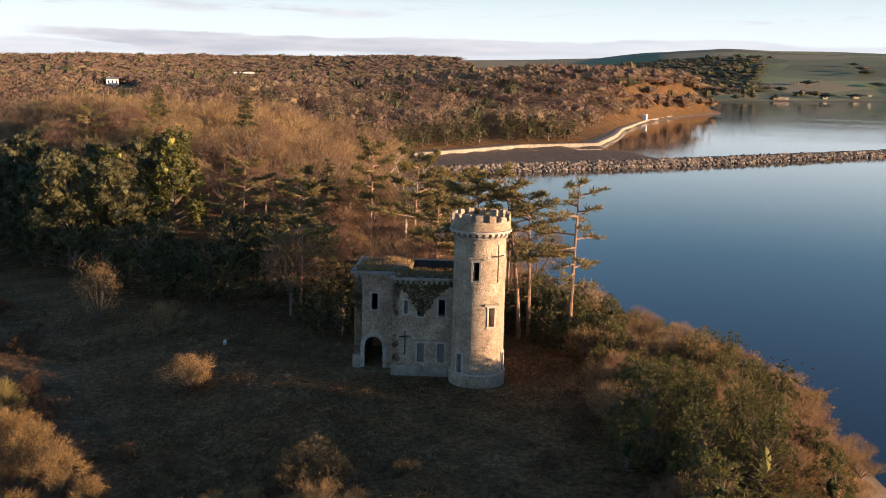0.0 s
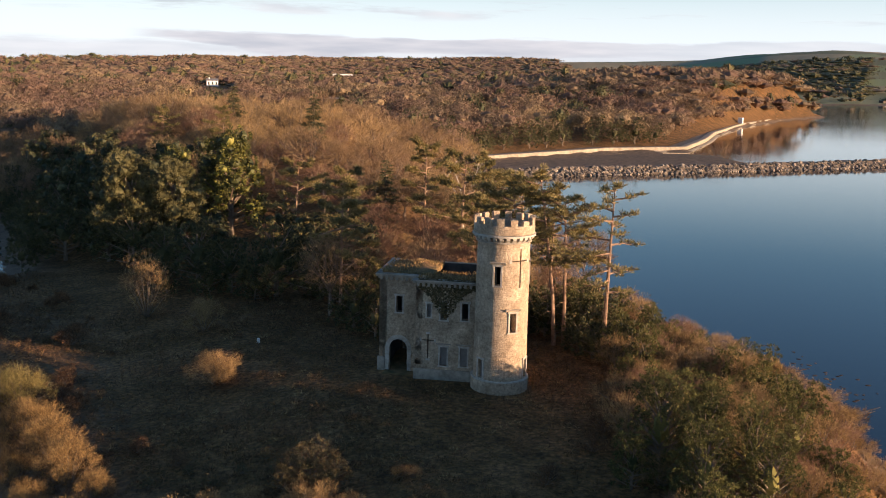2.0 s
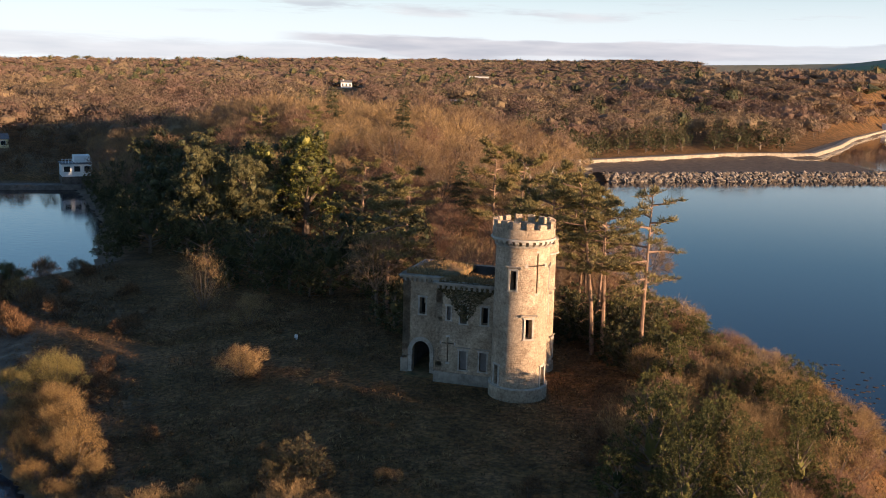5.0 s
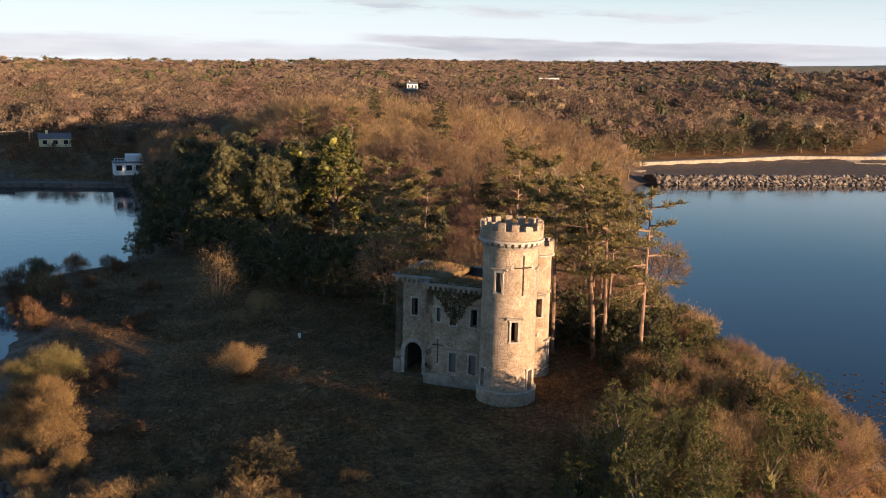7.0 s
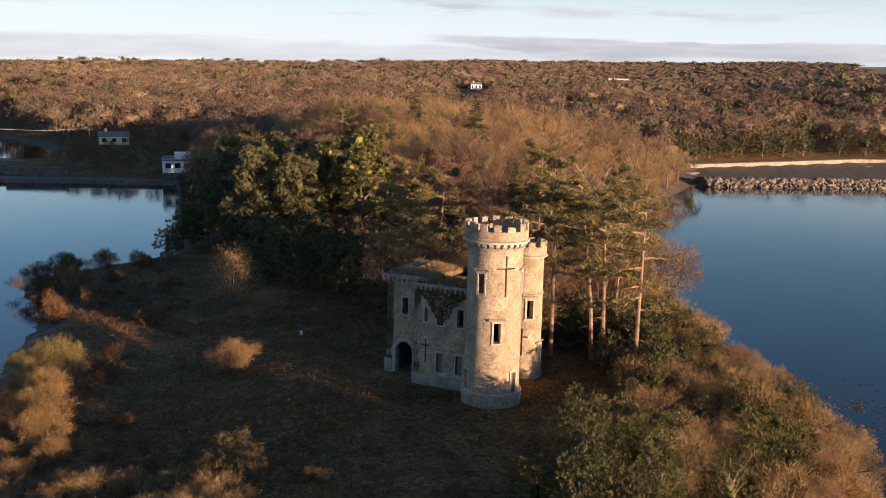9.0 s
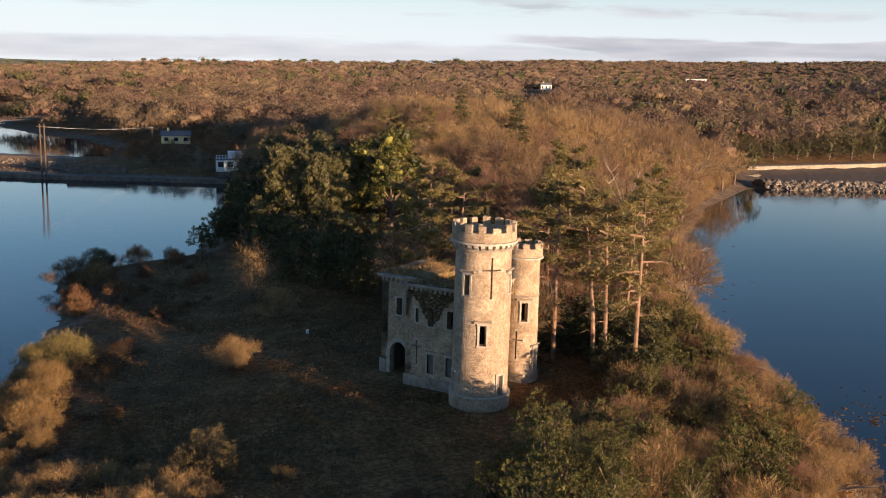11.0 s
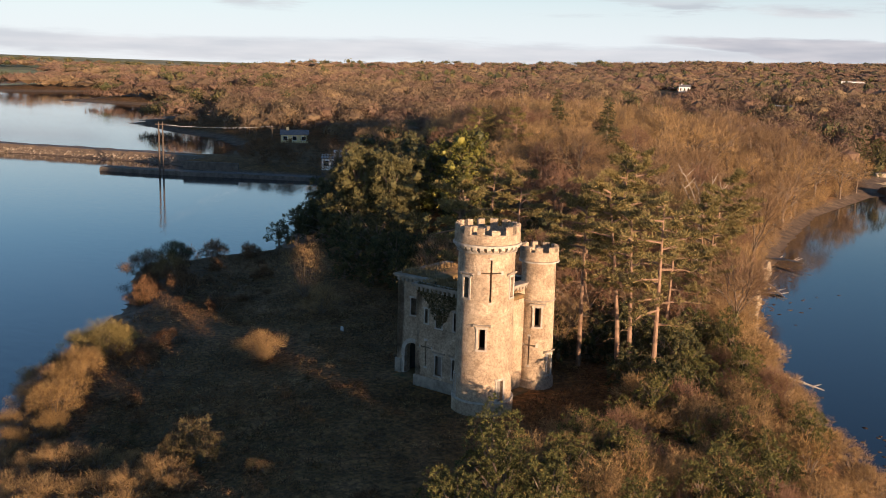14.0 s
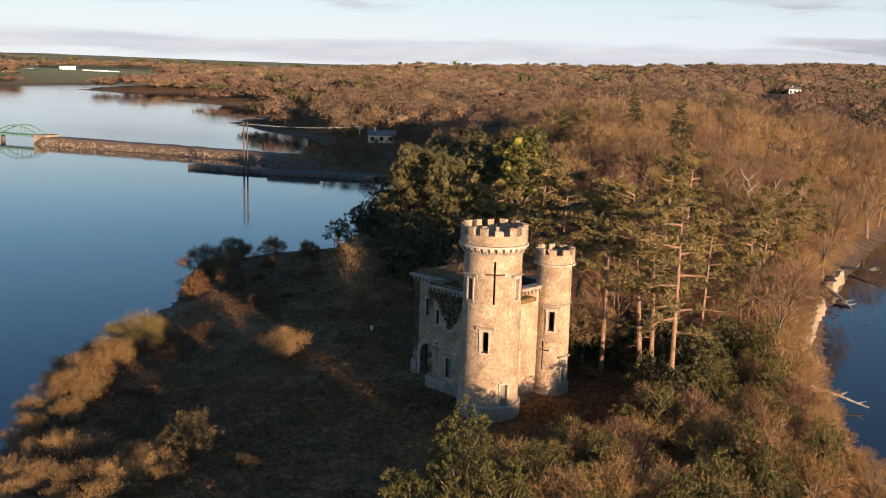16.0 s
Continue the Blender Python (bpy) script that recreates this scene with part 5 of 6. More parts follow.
xs, ys = xs + rng.uniform(-2.6, 2.6, xs.shape), ys + rng.uniform(-2.6, 2.6, ys.shape)
sd_ = shore_distance(xs, ys)
edge = np.interp(xs, [-90, -75, -45, -32, -22, -14, -3, 4, 12, 20], [50, 46, 34, 27, 19, 14.5, 14.5, 22, 32, 40])
ok = (sd_ > 1.8) & (ys > edge) & ~((xs < -110) & (ys < 110)) & ~((xs < -22) & (ys < 56 - 0.38 * (xs + 22))) & (xs > -128)
spots = [[], [], [], []]
for x, y in zip(xs[ok], ys[ok]):
    k = int(np.clip((noise.noise((x / 40, y / 40, 1)) + 0.5) * 4 + rng.uniform(-1, 1), 0, 3))
    spots[k].append((x, y, 0.95 if y > 60 else 0.8))
for k in range(4):
    if spots[k]:
        scatter(protos[k], spots[k], 80 + k, vary=0.22)
beyond = [bare_tree("bare_tree", 25, 11, 11.5, M_OCHRE, "leafless ochre tree in the depth of the wood", 1500, coarse=1.5), bare_tree("bare_tree", 26, 12, 11, M_BROWN, "leafless brown tree in the depth of the wood", 1500, coarse=1.5)]
xs, ys = np.meshgrid(np.arange(-130, 0, 8.6), np.arange(130, 214, 8.6))
xs, ys = xs + rng.uniform(-2.6, 2.6, xs.shape), ys + rng.uniform(-2.6, 2.6, ys.shape)
ok = (shore_distance(xs, ys) > 2.5) & (xs > -128) & (ys < 210) & ~((xs < -112) & (ys < 174))
pick = np.array([noise.noise((x / 40, y / 40, 1)) for x, y in zip(xs[ok], ys[ok])]) + rng.normal(size=ok.sum()) * 0.15
for k in range(2):
    scatter(beyond[k], [(x, y) for x, y, q in zip(xs[ok], ys[ok], pick) if (q > -0.05) == (k == 0)], 86 + k, vary=0.2)
one(bare_tree("bare_tree", 31, 8.5, 4.5, M_SCRUB, "thin pale leafless tree behind the ruin", 420), -8.5, 14.0)
one(shrub("bare_tree", 30, 8.0, 7.0, M_SCRUB, "small many-stemmed leafless tree at the meadow edge", 2200, 0.45, "tree", 0.04, 24), -42.6, 21.5)

# bushes in the meadow and along both shores
one(shrub("bush", 40, 3.3, 4.4, M_SCRUB, "rounded russet bush standing alone in the meadow", 7000, thick=0.022, heads=23, spread=0.7), -25.3, -1.0)
one(shrub("bush", 41, 3.7, 4.4, M_SCRUB, "russet bush at the edge of the wood", 5000, thick=0.022), -32.8, 14.5)
gorse = shrub("willow_bush", 42, 3.7, 5.0, M_GORSE, "golden-brown sunlit willow scrub by the shore", 6500, spread=0.75, thick=0.024, heads=17)
scatter(gorse, [(-31.5, -17.5, 0.95), (-35, -14.5, 0.9), (-33.5, -20, 0.85), (-28.5, -20.5, 0.85), (-37.5, -11.5, 0.75), (-30, -23.5, 0.7), (-25.5, -22.5, 0.6), (-26, -25.5, 0.6), (-36.4, -17.4, 0.8), (-38.4, -14, 0.75)], 66, vary=0.12)
olive = shrub("willow_bush", 62, 3.5, 5.4, M_OLIVE, "rounded yellow-olive willow by the shore", 6500, spread=0.75, thick=0.024, heads=19)
scatter(olive, [(-40.3, -7.6, 1.1), (-43.6, -8.6, 0.8), (-43, -4.6, 0.7)], 78, vary=0.08)
brown = shrub("bush", 43, 2.4, 4.2, M_BRAMBLE, "dark brown bramble thicket", 1700)
scatter(brown, [(-38, -5, 0.6), (-35.5, -6.5, 0.6), (-40, -1, 0.8), (-46, 11, 0.8), (-57, 14), (-63, 17), (-68, 22, 0.9), (-26, -15, 0.5), (-22, -17, 0.5), (9, -9, 0.8), (11, -5), (8, -13, 0.7), (13, -8), (5, -19, 0.7)], 67)
leafy = dense_tree("bush", 58, 2.3, 3.2, M_IVY, "brownish leafy bush among the brambles", 5200, 0.1, "bush", 0.03, tuft=0.2)
scatter(leafy, [(-11, -19.6, 1.1), (-9.4, -20.4, 0.8), (-12.6, -20.8, 0.9), (-13.3, -18.4, 0.6), (-18, -20.4, 0.4), (-20.5, -18.3, 0.35), (-16.5, -18.2, 0.4), (-22.5, -20.5, 0.4), (-5, -19.5, 0.4), (-15.5, -16, 0.35)], 74)
reeds = shrub("bush", 59, 1.8, 3.4, M_SCRUB, "tawny lit bramble and dead willowherb", 2400, thick=0.024)
scatter(reeds, [(-20.3, -27.5), (-18.6, -25.6), (-16.6, -24, 0.8), (-14.6, -22.6, 0.8), (-22, -24.8, 0.8), (-24, -27, 0.8), (-17.5, -30.4), (-15.3, -29.4), (-13.2, -28.4), (-12, -26.6), (-10.6, -25), (-9.6, -23.4), (-8.9, -26), (-11, -30), (-8, -28.5), (-14, -31.5), (-7.5, -23.8, 0.6), (-4, -19.4, 0.4)], 75)
west = shrub("bush", 60, 2.6, 4.0, M_BRAMBLE, "brown leafless scrub above the western shore", 2800)
scatter(west, [(-59, 9), (-63, 13), (-68, 16.5), (-70, 19, 1.2), (-65.5, 14.5, 1.1), (-72, 21), (-75, 27), (-74, 33), (-73, 39), (-66, 26, 0.9), (-60, 20, 0.8), (-69, 35, 0.9), (-64, 33, 0.8), (-55, 12, 0.7), (-77, 24, 0.8), (-57, 27, 0.7), (-49, 17, 0.6)], 76, sink=1.0, vary=0.3)
one(shrub("bush", 61, 3.4, 4.6, M_GORSE, "golden bush on the western shore", 1800), -66.5, 19)
one(shrub("bush", 44, 3.6, 5.0, M_SPRUCE, "dark leafy bush on the shore", 3600), -74.6, 25.5)
one(shrub("bush", 45, 3.4, 7.0, M_BRAMBLE, "bare overhanging willow at the waterline", 4000), -72.5, 19.5)
holly = dense_tree("holly_bush", 46, 6.8, 5.6, M_HOLLY, "glossy green holly bush lit from the side", 17000, 0.12, "bush", 0.03, lobes=40, tuft=0.17, spire=1.5)
scatter(holly, [(12.5, -16.4, 1.05), (15, -19, 0.95), (16.2, -14, 0.9), (18.2, -19.1, 0.95), (21.5, -15, 0.75), (14.8, -22.6, 0.95), (18.6, -23, 0.9), (13.8, -4.9, 0.62)], 68, vary=0.06)
low_holly = dense_tree("holly_bush", 63, 4.2, 4.0, M_HOLLY, "low green holly among the scrub", 6000, 0.14, "bush", 0.03, lobes=26, tuft=0.18, spire=1.4)
# The three spots from (13.4, -7.4) on are added to block sun between the thorns.
scatter(low_holly, [(10.6, -18.8, 0.8), (24, -17, 0.9), (17, -5, 0.6), (12.5, 5), (22, -8.4), (13.4, -7.4, 1.1), (17, -8.3, 1.15), (15.4, -13.8, 1.15), (10.5, 15.5), (8, 20), (5.5, 20), (15, -27), (19.5, -28, 0.8), (23, -23), (12, -31, 0.7), (17, -33, 0.6), (6.5, 27, 1.1), (11, 24), (14, 19, 0.8)], 79, vary=0.12)
# Thorns added as shadow casters that keep the meadow dark beside its sunlit strip.
thorn = shrub("thorn_bush", 64, 5.2, 5.0, M_SCRUB, "tall russet leafless thorn on the bank", 5200, 0.7, "bush", 0.026, 19)
scatter(thorn, [(13.6, -7.8, 0.9), (17.6, -8.0), (14.6, -13.5), (18.6, -14.6, 1.05), (20.5, -7.2, 0.8)], 94, vary=0.05)
laurel = dense_tree("laurel_bush", 52, 4.6, 5.2, M_SPRUCE, "dark evergreen undergrowth beneath the pines", 2500, 0.28, "bush", 0.03)
scatter(laurel, [(8, 10.5, 0.8), (10, 13.5, 0.9), (6.5, 13, 0.8), (11.5, 9.5, 0.8), (9, 16.5), (-14, 13.5, 0.9), (-10, 13), (-6, 13.5), (-2.5, 13, 0.9), (-17, 17), (-12, 17), (-7, 18), (7, 18), (3, 19.5), (-1, 19), (-5, 19, 0.9), (9.5, 19, 0.9), (6, 24), (1, 23), (-4, 28), (-10, 26), (-15, 26), (-14, 20, 0.7), (-22, 27), (3, 32), (8, 28, 0.9), (-18, 23, 0.8), (-1, 28), (-26, 31), (-32, 28), (-38, 29, 0.9), (-44, 30, 0.9)], 72, vary=0.15)
scrub = shrub("bush", 47, 2.5, 3.6, M_SCRUB, "tawny leafless scrub on the bank", 2700, thick=0.024)
tawny = shrub("bush", 53, 2.2, 3.4, M_RUST, "russet leafless scrub on the bank", 2500, thick=0.024)
green = dense_tree("bush", 54, 2.6, 3.4, M_HOLLY, "mixed green bush on the bank", 3600, 0.12, "bush", 0.03, tuft=0.16, spire=1.3)
straw = shrub("bush", 55, 1.7, 3.2, M_GORSE, "straw-coloured dead bracken on the bank", 2400, thick=0.024)
rng = np.random.default_rng(5)
xs, ys = np.meshgrid(np.arange(5, 33, 2.75), np.arange(-34, 50, 2.75))
xs, ys = xs + rng.uniform(-1.1, 1.1, xs.shape), ys + rng.uniform(-1.1, 1.1, ys.shape)
sd_ = shore_distance(xs, ys)
ok = (sd_ > 0.8) & (np.hypot(xs, ys) > 10.5) & (np.hypot(xs, ys - 8) > 10) & (xs > 9.5 - 0.1 * ys)
lots = [[], [], [], []]
for x, y, d in zip(xs[ok], ys[ok], sd_[ok]):
    gap = abs(y + 6.7 + 0.2586 * x) < 1.0
    pick = rng.random()
    if d < 4:
        k = 0 if pick < 0.55 else 3
    else:
        k = 0 if pick < 0.38 else 1 if pick < 0.6 else 2 if pick < 0.84 else 3
    lots[k].append((x, y, 0.6 if gap else 0.85 if d < 4 else 1.2 if -12 < y < 12 else 1.05))
for k, pr in enumerate((scrub, tawny, green, straw)):
    scatter(pr, lots[k], 90 + k, vary=0.25)

# ---- distant woods ----


WALL_LINE = [(-36, 256), (-11, 291), (14, 327), (47, 350), (62, 412), (74, 478), (106, 601), (152, 728)]


def seawall_gap(x, y):
    best = np.full(x.shape, 1e9)
    for (ax, ay), (bx, by) in zip(WALL_LINE, WALL_LINE[1:]):
        k = np.clip(((x - ax) * (bx - ax) + (y - ay) * (by - ay)) / ((bx - ax) ** 2 + (by - ay) ** 2), 0, 1)
        best = np.minimum(best, np.hypot(x - ax - k * (bx - ax), y - ay - k * (by - ay)))
    return best


def woods():
    rng = np.random.default_rng(91)
    small = [lump(np.random.default_rng(k), 1) for k in range(5)]
    lean = (np.array([(1, 0, 0), (0, 1, 0), (-1, 0, 0), (0, -1, 0), (0, 0, 1), (0, 0, -1)], float), np.array([(0, 1, 4), (1, 2, 4), (2, 3, 4), (3, 0, 4), (1, 0, 5), (2, 1, 5), (3, 2, 5), (0, 3, 5)]))
    vs, fs, ms, off = [], [], [], 0
    d = 150.0
    rows = []
    while d < 3700:
        s = 8.0 + 0.0085 * d
        for a in np.arange(62, 163, math.degrees(s / d)):
            rows.append((d + rng.uniform(-0.55, 0.55) * s, a + rng.uniform(-0.55, 0.55) * math.degrees(s / d), s))
        d += s * 0.9
    r = np.array(rows)
    x, y, s = r[:, 0] * np.cos(np.radians(r[:, 1])), r[:, 0] * np.sin(np.radians(r[:, 1])) - 70, r[:, 2]
    sd2 = shore_distance(x, y)
    patch = waves(x, y, 170)
    az = r[:, 1]
    reach = np.interp(az, [60, 84, 88, 93, 104, 110, 118, 165], [1040, 1080, 1500, 3700, 3700, 3700, 2400, 1950])
    dark_hill = (az > 75) & (az < 84.5) & (r[:, 0] > 1750) & (r[:, 0] < 2700)
    shore_strip = (az < 78) & (sd2 < 70) & (r[:, 0] > 1300) & (rng.random(len(x)) < 0.55)
    far_ok = (r[:, 0] < reach) | shore_strip | dark_hill | ((patch > 0.55) & (az > 84) & (r[:, 0] < 2700))
    hedge = (r[:, 0] > 1700) & (r[:, 0] < 2700) & ((np.abs(np.sin(x / 90 + 0.6 * np.sin(y / 240))) < 0.07) | (np.abs(np.sin(y / 100 + 0.5 * np.sin(x / 210))) < 0.08))
    ok = (sd2 > np.where(r[:, 0] < 330, 1.2, 1.5)) & (far_ok | hedge) & ~((x > -128) & (y < 128)) & ~((x > -128) & (x < 5) & (y < 212)) & ~((x < -190) & (x > -330) & (y < 140)) & ~(np.hypot(x + 208, y - 170) < 21) & ~(np.hypot(x + 140, y - 125) < 14) & ~((x < -132) & (x > -222) & (y < 174)) & ~((np.abs(x + 348 * (y + 75) / 878) < 15) & (y > 430) & (y < 830)) & ~((np.abs(x + 348 + (y - 803) * 0.42) < 27) & (y > 640) & (y < 815)) & ~((np.abs(x + 151 + (y - 505) * 0.33) < 12) & (y > 430) & (y < 512)) & (seawall_gap(x, y) > np.where(y < 352, 22, 5))
    ok &= ~((np.abs(x + 360) < 30) & (np.abs(y - 800) < 45)) & ~((x < -950) & (((r[:, 1] > 149) & (r[:, 1] < 156.5) & (r[:, 0] < 1800)) | (rng.random(len(x)) < 0.4))) & ~((r[:, 0] > 1250) & (r[:, 1] < 75) & (rng.random(len(x)) < 0.6))
    x, y, s, dist, past = x[ok], y[ok], s[ok], r[ok, 0], (dark_hill | (r[:, 0] > reach))[ok]
    z = height(x, y)
    kind_noise = waves(x, y, 60) + rng.normal(size=len(x)) * 0.35
    for k in range(len(x)):
        hgt = (9.6 + rng.uniform(-2.6, 3.0)) * (1 + 0.06 * math.sqrt(max(0, s[k] - 9)))
        rad = s[k] * rng.choice((0.62, 0.74, 0.86, 1.0)) * rng.uniform(0.9, 1.1)
        if dist[k] < 600:
            hgt *= 1.1
            rad = min(rad, hgt * 0.8)
        mi = 0 if kind_noise[k] > 0.6 else 1 if kind_noise[k] > -0.1 else 2
        if rng.random() < 0.035 or kind_noise[k] < -0.9 or (past[k] and rng.random() < 0.8):
            mi = 3
        if mi == 3 and rng.random() < 0.3:
            hgt, rad = hgt * 1.3, rad * 0.6
        if dist[k] > 800 and not past[k] and rng.random() < 0.03:
            mi, hgt, rad = 3, hgt * 1.4, rad * 0.45
        if past[k]:
            rad *= 1.5 if 1750 < dist[k] < 2600 and x[k] > 150 else 0.85
        c = np.array((x[k], y[k], z[k] + hgt * 0.5))
        size = 0.5 + 0.00125 * dist[k]
        m = 700 if dist[k] < 230 else 560 if dist[k] < 330 else 400 if dist[k] < 480 else 210 if dist[k] < 700 else 90 if dist[k] < 1100 else 30
        d = rng.normal(size=(m, 3))
        d /= np.linalg.norm(d, axis=1, keepdims=True)
        d[:, 2] = np.where(d[:, 2] < -0.35, -d[:, 2], d[:, 2])
        # crown of several rounded heads over one core, with a skin of twig sprays
        nh = 6 if dist[k] < 480 else 4
        heads = rng.normal(size=(nh, 3)) * (0.36, 0.36, 0.2)
        heads[0] = (0, 0, 0.1)
        hr = np.where(np.arange(nh) == 0, 0.72, 0.44) * rng.uniform(0.85, 1.15, nh)
        q = rng.choice(nh, m, p=hr / hr.sum())
        e = np.array((rad, rad, hgt * 0.46))
        bv, bf = small[rng.integers(5)] if dist[k] < 700 else lean
        vs.append((bv * (0.36 if dist[k] < 700 else 0.6) + heads[0]) * e + c)
        fs.append(bf + off)
        ms.append(np.full(len(bf), mi))
        off += len(bv)
        pos = c + (heads[q] + d * hr[q][:, None] * rng.uniform(0.8, 1.0, (m, 1))) * e
        wide_ = size * (0.42 if dist[k] < 330 else 0.52 if dist[k] < 700 else 0.7)
        far = rng.random(m) < (0.45 if dist[k] < 330 else 0.75)
        v, f = scales(rng, pos[far], d[far], size * 1.2, wide_, 0.28)
        v2, f2 = shards(rng, pos[~far], d[~far] + rng.normal(size=((~far).sum(), 3)) * 0.4 + (0, 0, 0.4), size * rng.uniform(0.6, 1.3, ((~far).sum(), 1)), wide_ * 0.6)
        f = np.concatenate([f, f2 + len(v)])
        v = np.concatenate([v, v2])
        vs.append(v)
        fs.append(f + off)
        ms.append(np.full(len(f), mi))
        off += len(v)
        if dist[k] < 520 and mi < 3:
            # trunk and a few limbs
            st = np.repeat([[x[k], y[k], z[k] - 0.3]], 6, 0) + rng.normal(size=(6, 3)) * (0.25, 0.25, 0)
            st[1:, 2] += hgt * rng.uniform(0.15, 0.35, 5)
            wy = rng.normal(size=(6, 3)) * 0.4 + (0, 0, 1)
            wy[0] = (0.03, 0.02, 1)
            v, f = shards(rng, st, wy, hgt * 0.6, 0.3)
            vs.append(v)
            fs.append(f + off)
            ms.append(np.full(len(f), 4))
            off += len(v)
    ob = new("distant_woods", mesh_from("distant_woods", np.concatenate(vs), np.concatenate(fs), [M_FAROCHRE, M_FARBROWN, M_FARRUST, M_SPRUCE, M_BARK], np.concatenate(ms)))
    return tagged(ob, "leafless brown winter woodland with scattered dark evergreens", "woodland", kind="stuff")


woods()

# rough grass, bracken and leaf litter over the meadow
rng = np.random.default_rng(17)
n = 120000
x, y = rng.uniform(-72, 30, n), rng.uniform(-34, 45, n)
sd3 = shore_distance(x, y)
cl = waves(x, y, 5.5) + rng.normal(size=n) * 0.4
ok = (sd3 > 1) & (np.hypot(x, y) > 2.6) & ~((x > -11.8) & (x < 1.6) & (y > 0.4) & (y < 10)) & (cl > -0.35)
x, y, cl = x[ok], y[ok], cl[ok]
v, f = shards(rng, np.stack([x, y, height(x, y) - 0.05], 1), rng.normal(size=(len(x), 3)) * (0.6, 0.6, 0.3) + (0, 0, 1), np.where(cl > 0.5, 0.5, 0.26) * rng.uniform(0.6, 1.4, len(x)), 0.07)
tagged(new("meadow_grass", mesh_from("meadow_grass", v, f, [M_GRASS, M_BRAMBLE], (cl > 0.5).astype(int))), "rough winter grass and dead bracken on the headland", "grass", kind="stuff")
n = 7500
bx, by = rng.uniform(-66, 14, n), rng.uniform(-30, 26, n)
keep = (shore_distance(bx, by) > 2) & (np.hypot(bx, by) > 3.2) & ~((bx > -13) & (bx < 3) & (by > -0.6) & (by < 11)) & (waves(bx, by, 8) + rng.normal(size=n) * 0.4 > -0.1) & ~((bx < -26) & (np.abs(by + 7.5 + 0.2586 * bx) < 5) & (rng.random(n) < 0.85))
bx, by = bx[keep], by[keep]
k = np.repeat(np.arange(len(bx)), 32)
d = rng.normal(size=(len(k), 3))
d /= np.linalg.norm(d, axis=1, keepdims=True)
d[:, 2] = np.abs(d[:, 2])
rad = rng.uniform(0.25, 0.75, len(bx))[k][:, None]
pos = np.stack([bx[k], by[k], height(bx, by)[k] - 0.1], 1) + d * rad * (1, 1, 0.7)
v, f = shards(rng, pos, d + rng.normal(size=pos.shape) * 0.8, rng.uniform(0.18, 0.42, len(k)), 0.05)
tagged(new("bramble_patches", mesh_from("bramble_patches", v, f, [M_BRAMBLE, M_GRASS, M_SCRUB], (k % 7 > 3).astype(int) + (k % 7 > 5))), "low dead bramble and bracken clumps over the meadow", "undergrowth", kind="stuff")
# marker stone in the meadow
post = thing("marker_stone", "small white marker stone in the grass", "marker", pose(-25.2, 10.0, gz(-25.2, 10.0)))
part("stone", Soup().box(-0.13, -0.1, -0.2, 0.13, 0.1, 0.5, 0, 0.05).mesh("stone", M_WHITE), post)

# ---- causeways, walls and buildings round the water ----


def along(points, pitch):
    """Places every pitch metres on a polyline, with the way there."""
    out = []
    for (ax, ay), (bx, by) in zip(points, points[1:]):
        l = math.hypot(bx - ax, by - ay)
        for k in range(max(1, int(l / pitch))):
            q = k * pitch / l
            out.append((ax + (bx - ax) * q, ay + (by - ay) * q, (bx - ax) / l, (by - ay) / l))
    return out


def mound(name, points, profile, mat, pitch=4.0, rough=0.12, seed=1):
    """A bank swept along a polyline; profile: (offset to the right, height)."""
    rng = np.random.default_rng(seed)
    rows = along(points, pitch)
    ax, ay = points[-1]
    rows.append((ax, ay, rows[-1][2], rows[-1][3]))
    v = [(x + dy * o + rng.normal() * rough, y - dx * o + rng.normal() * rough, z + rng.normal() * rough * 0.6) for x, y, dx, dy in rows for o, z in profile]
    n = len(profile)
    f = [(i * n + j, i * n + j + 1, (i + 1) * n + j + 1, (i + 1) * n + j) for i in range(len(rows) - 1) for j in range(n - 1)]
    f += [tuple(range(n)), tuple(range((len(rows) - 1) * n, len(rows) * n))[::-1]]
    return mesh_from(name, v, f, mat)


def boulders(name, points, offsets, count, size, seed, mat, base):
    """Loose rocks over the faces of a bank, joined."""
    rng = np.random.default_rng(seed)
    balls = [lump(np.random.default_rng(40 + k), 1) for k in range(5)]
    rows = along(points, 1.0)
    vs, fs, off = [], [], 0
    for k in range(count):
        x, y, dx, dy = rows[rng.integers(len(rows))]
        o = offsets[0] + (offsets[1] - offsets[0]) * rng.random()
        q = (o - offsets[0]) / (offsets[1] - offsets[0])
        z = base[0] + (base[1] - base[0]) * q
        bv, bf = balls[rng.integers(5)]
        s = size * rng.uniform(0.5, 1.25)
        a = rng.uniform(0, 6.28)
        r = np.array([[math.cos(a), -math.sin(a), 0], [math.sin(a), math.cos(a), 0], [0, 0, 1]])
        vs.append((bv * (s, s * 0.7, s * 0.62)) @ r.T + (x + dy * o, y - dx * o, z))
        fs.append(bf + off)
        off += len(bv)
    return mesh_from(name, np.concatenate(vs), np.concatenate(fs), mat)


BREAKWATER = [(-22, 214), (43, 256), (92, 291), (170, 349), (300, 447), (700, 750)]
bw = thing("breakwater", "long low rubble breakwater of piled boulders across the bay", "breakwater", kind="structure")
part("core", mound("core", BREAKWATER, [(-9, -4.2), (-4.5, -2.0), (-1, -1.5), (2.0, -1.6), (6.5, -4.2)], M_MUD, 5, 0.2), bw, "brown earth core with a track along its top")
tagged(part("boulder_facing", boulders("boulder_facing", BREAKWATER[:5], (6.3, 1.2), 2800, 0.95, 5, M_ROCK, (-3.9, -1.5)), bw, "pale weathered boulders"), kind="stuff")
SEAWALL = WALL_LINE
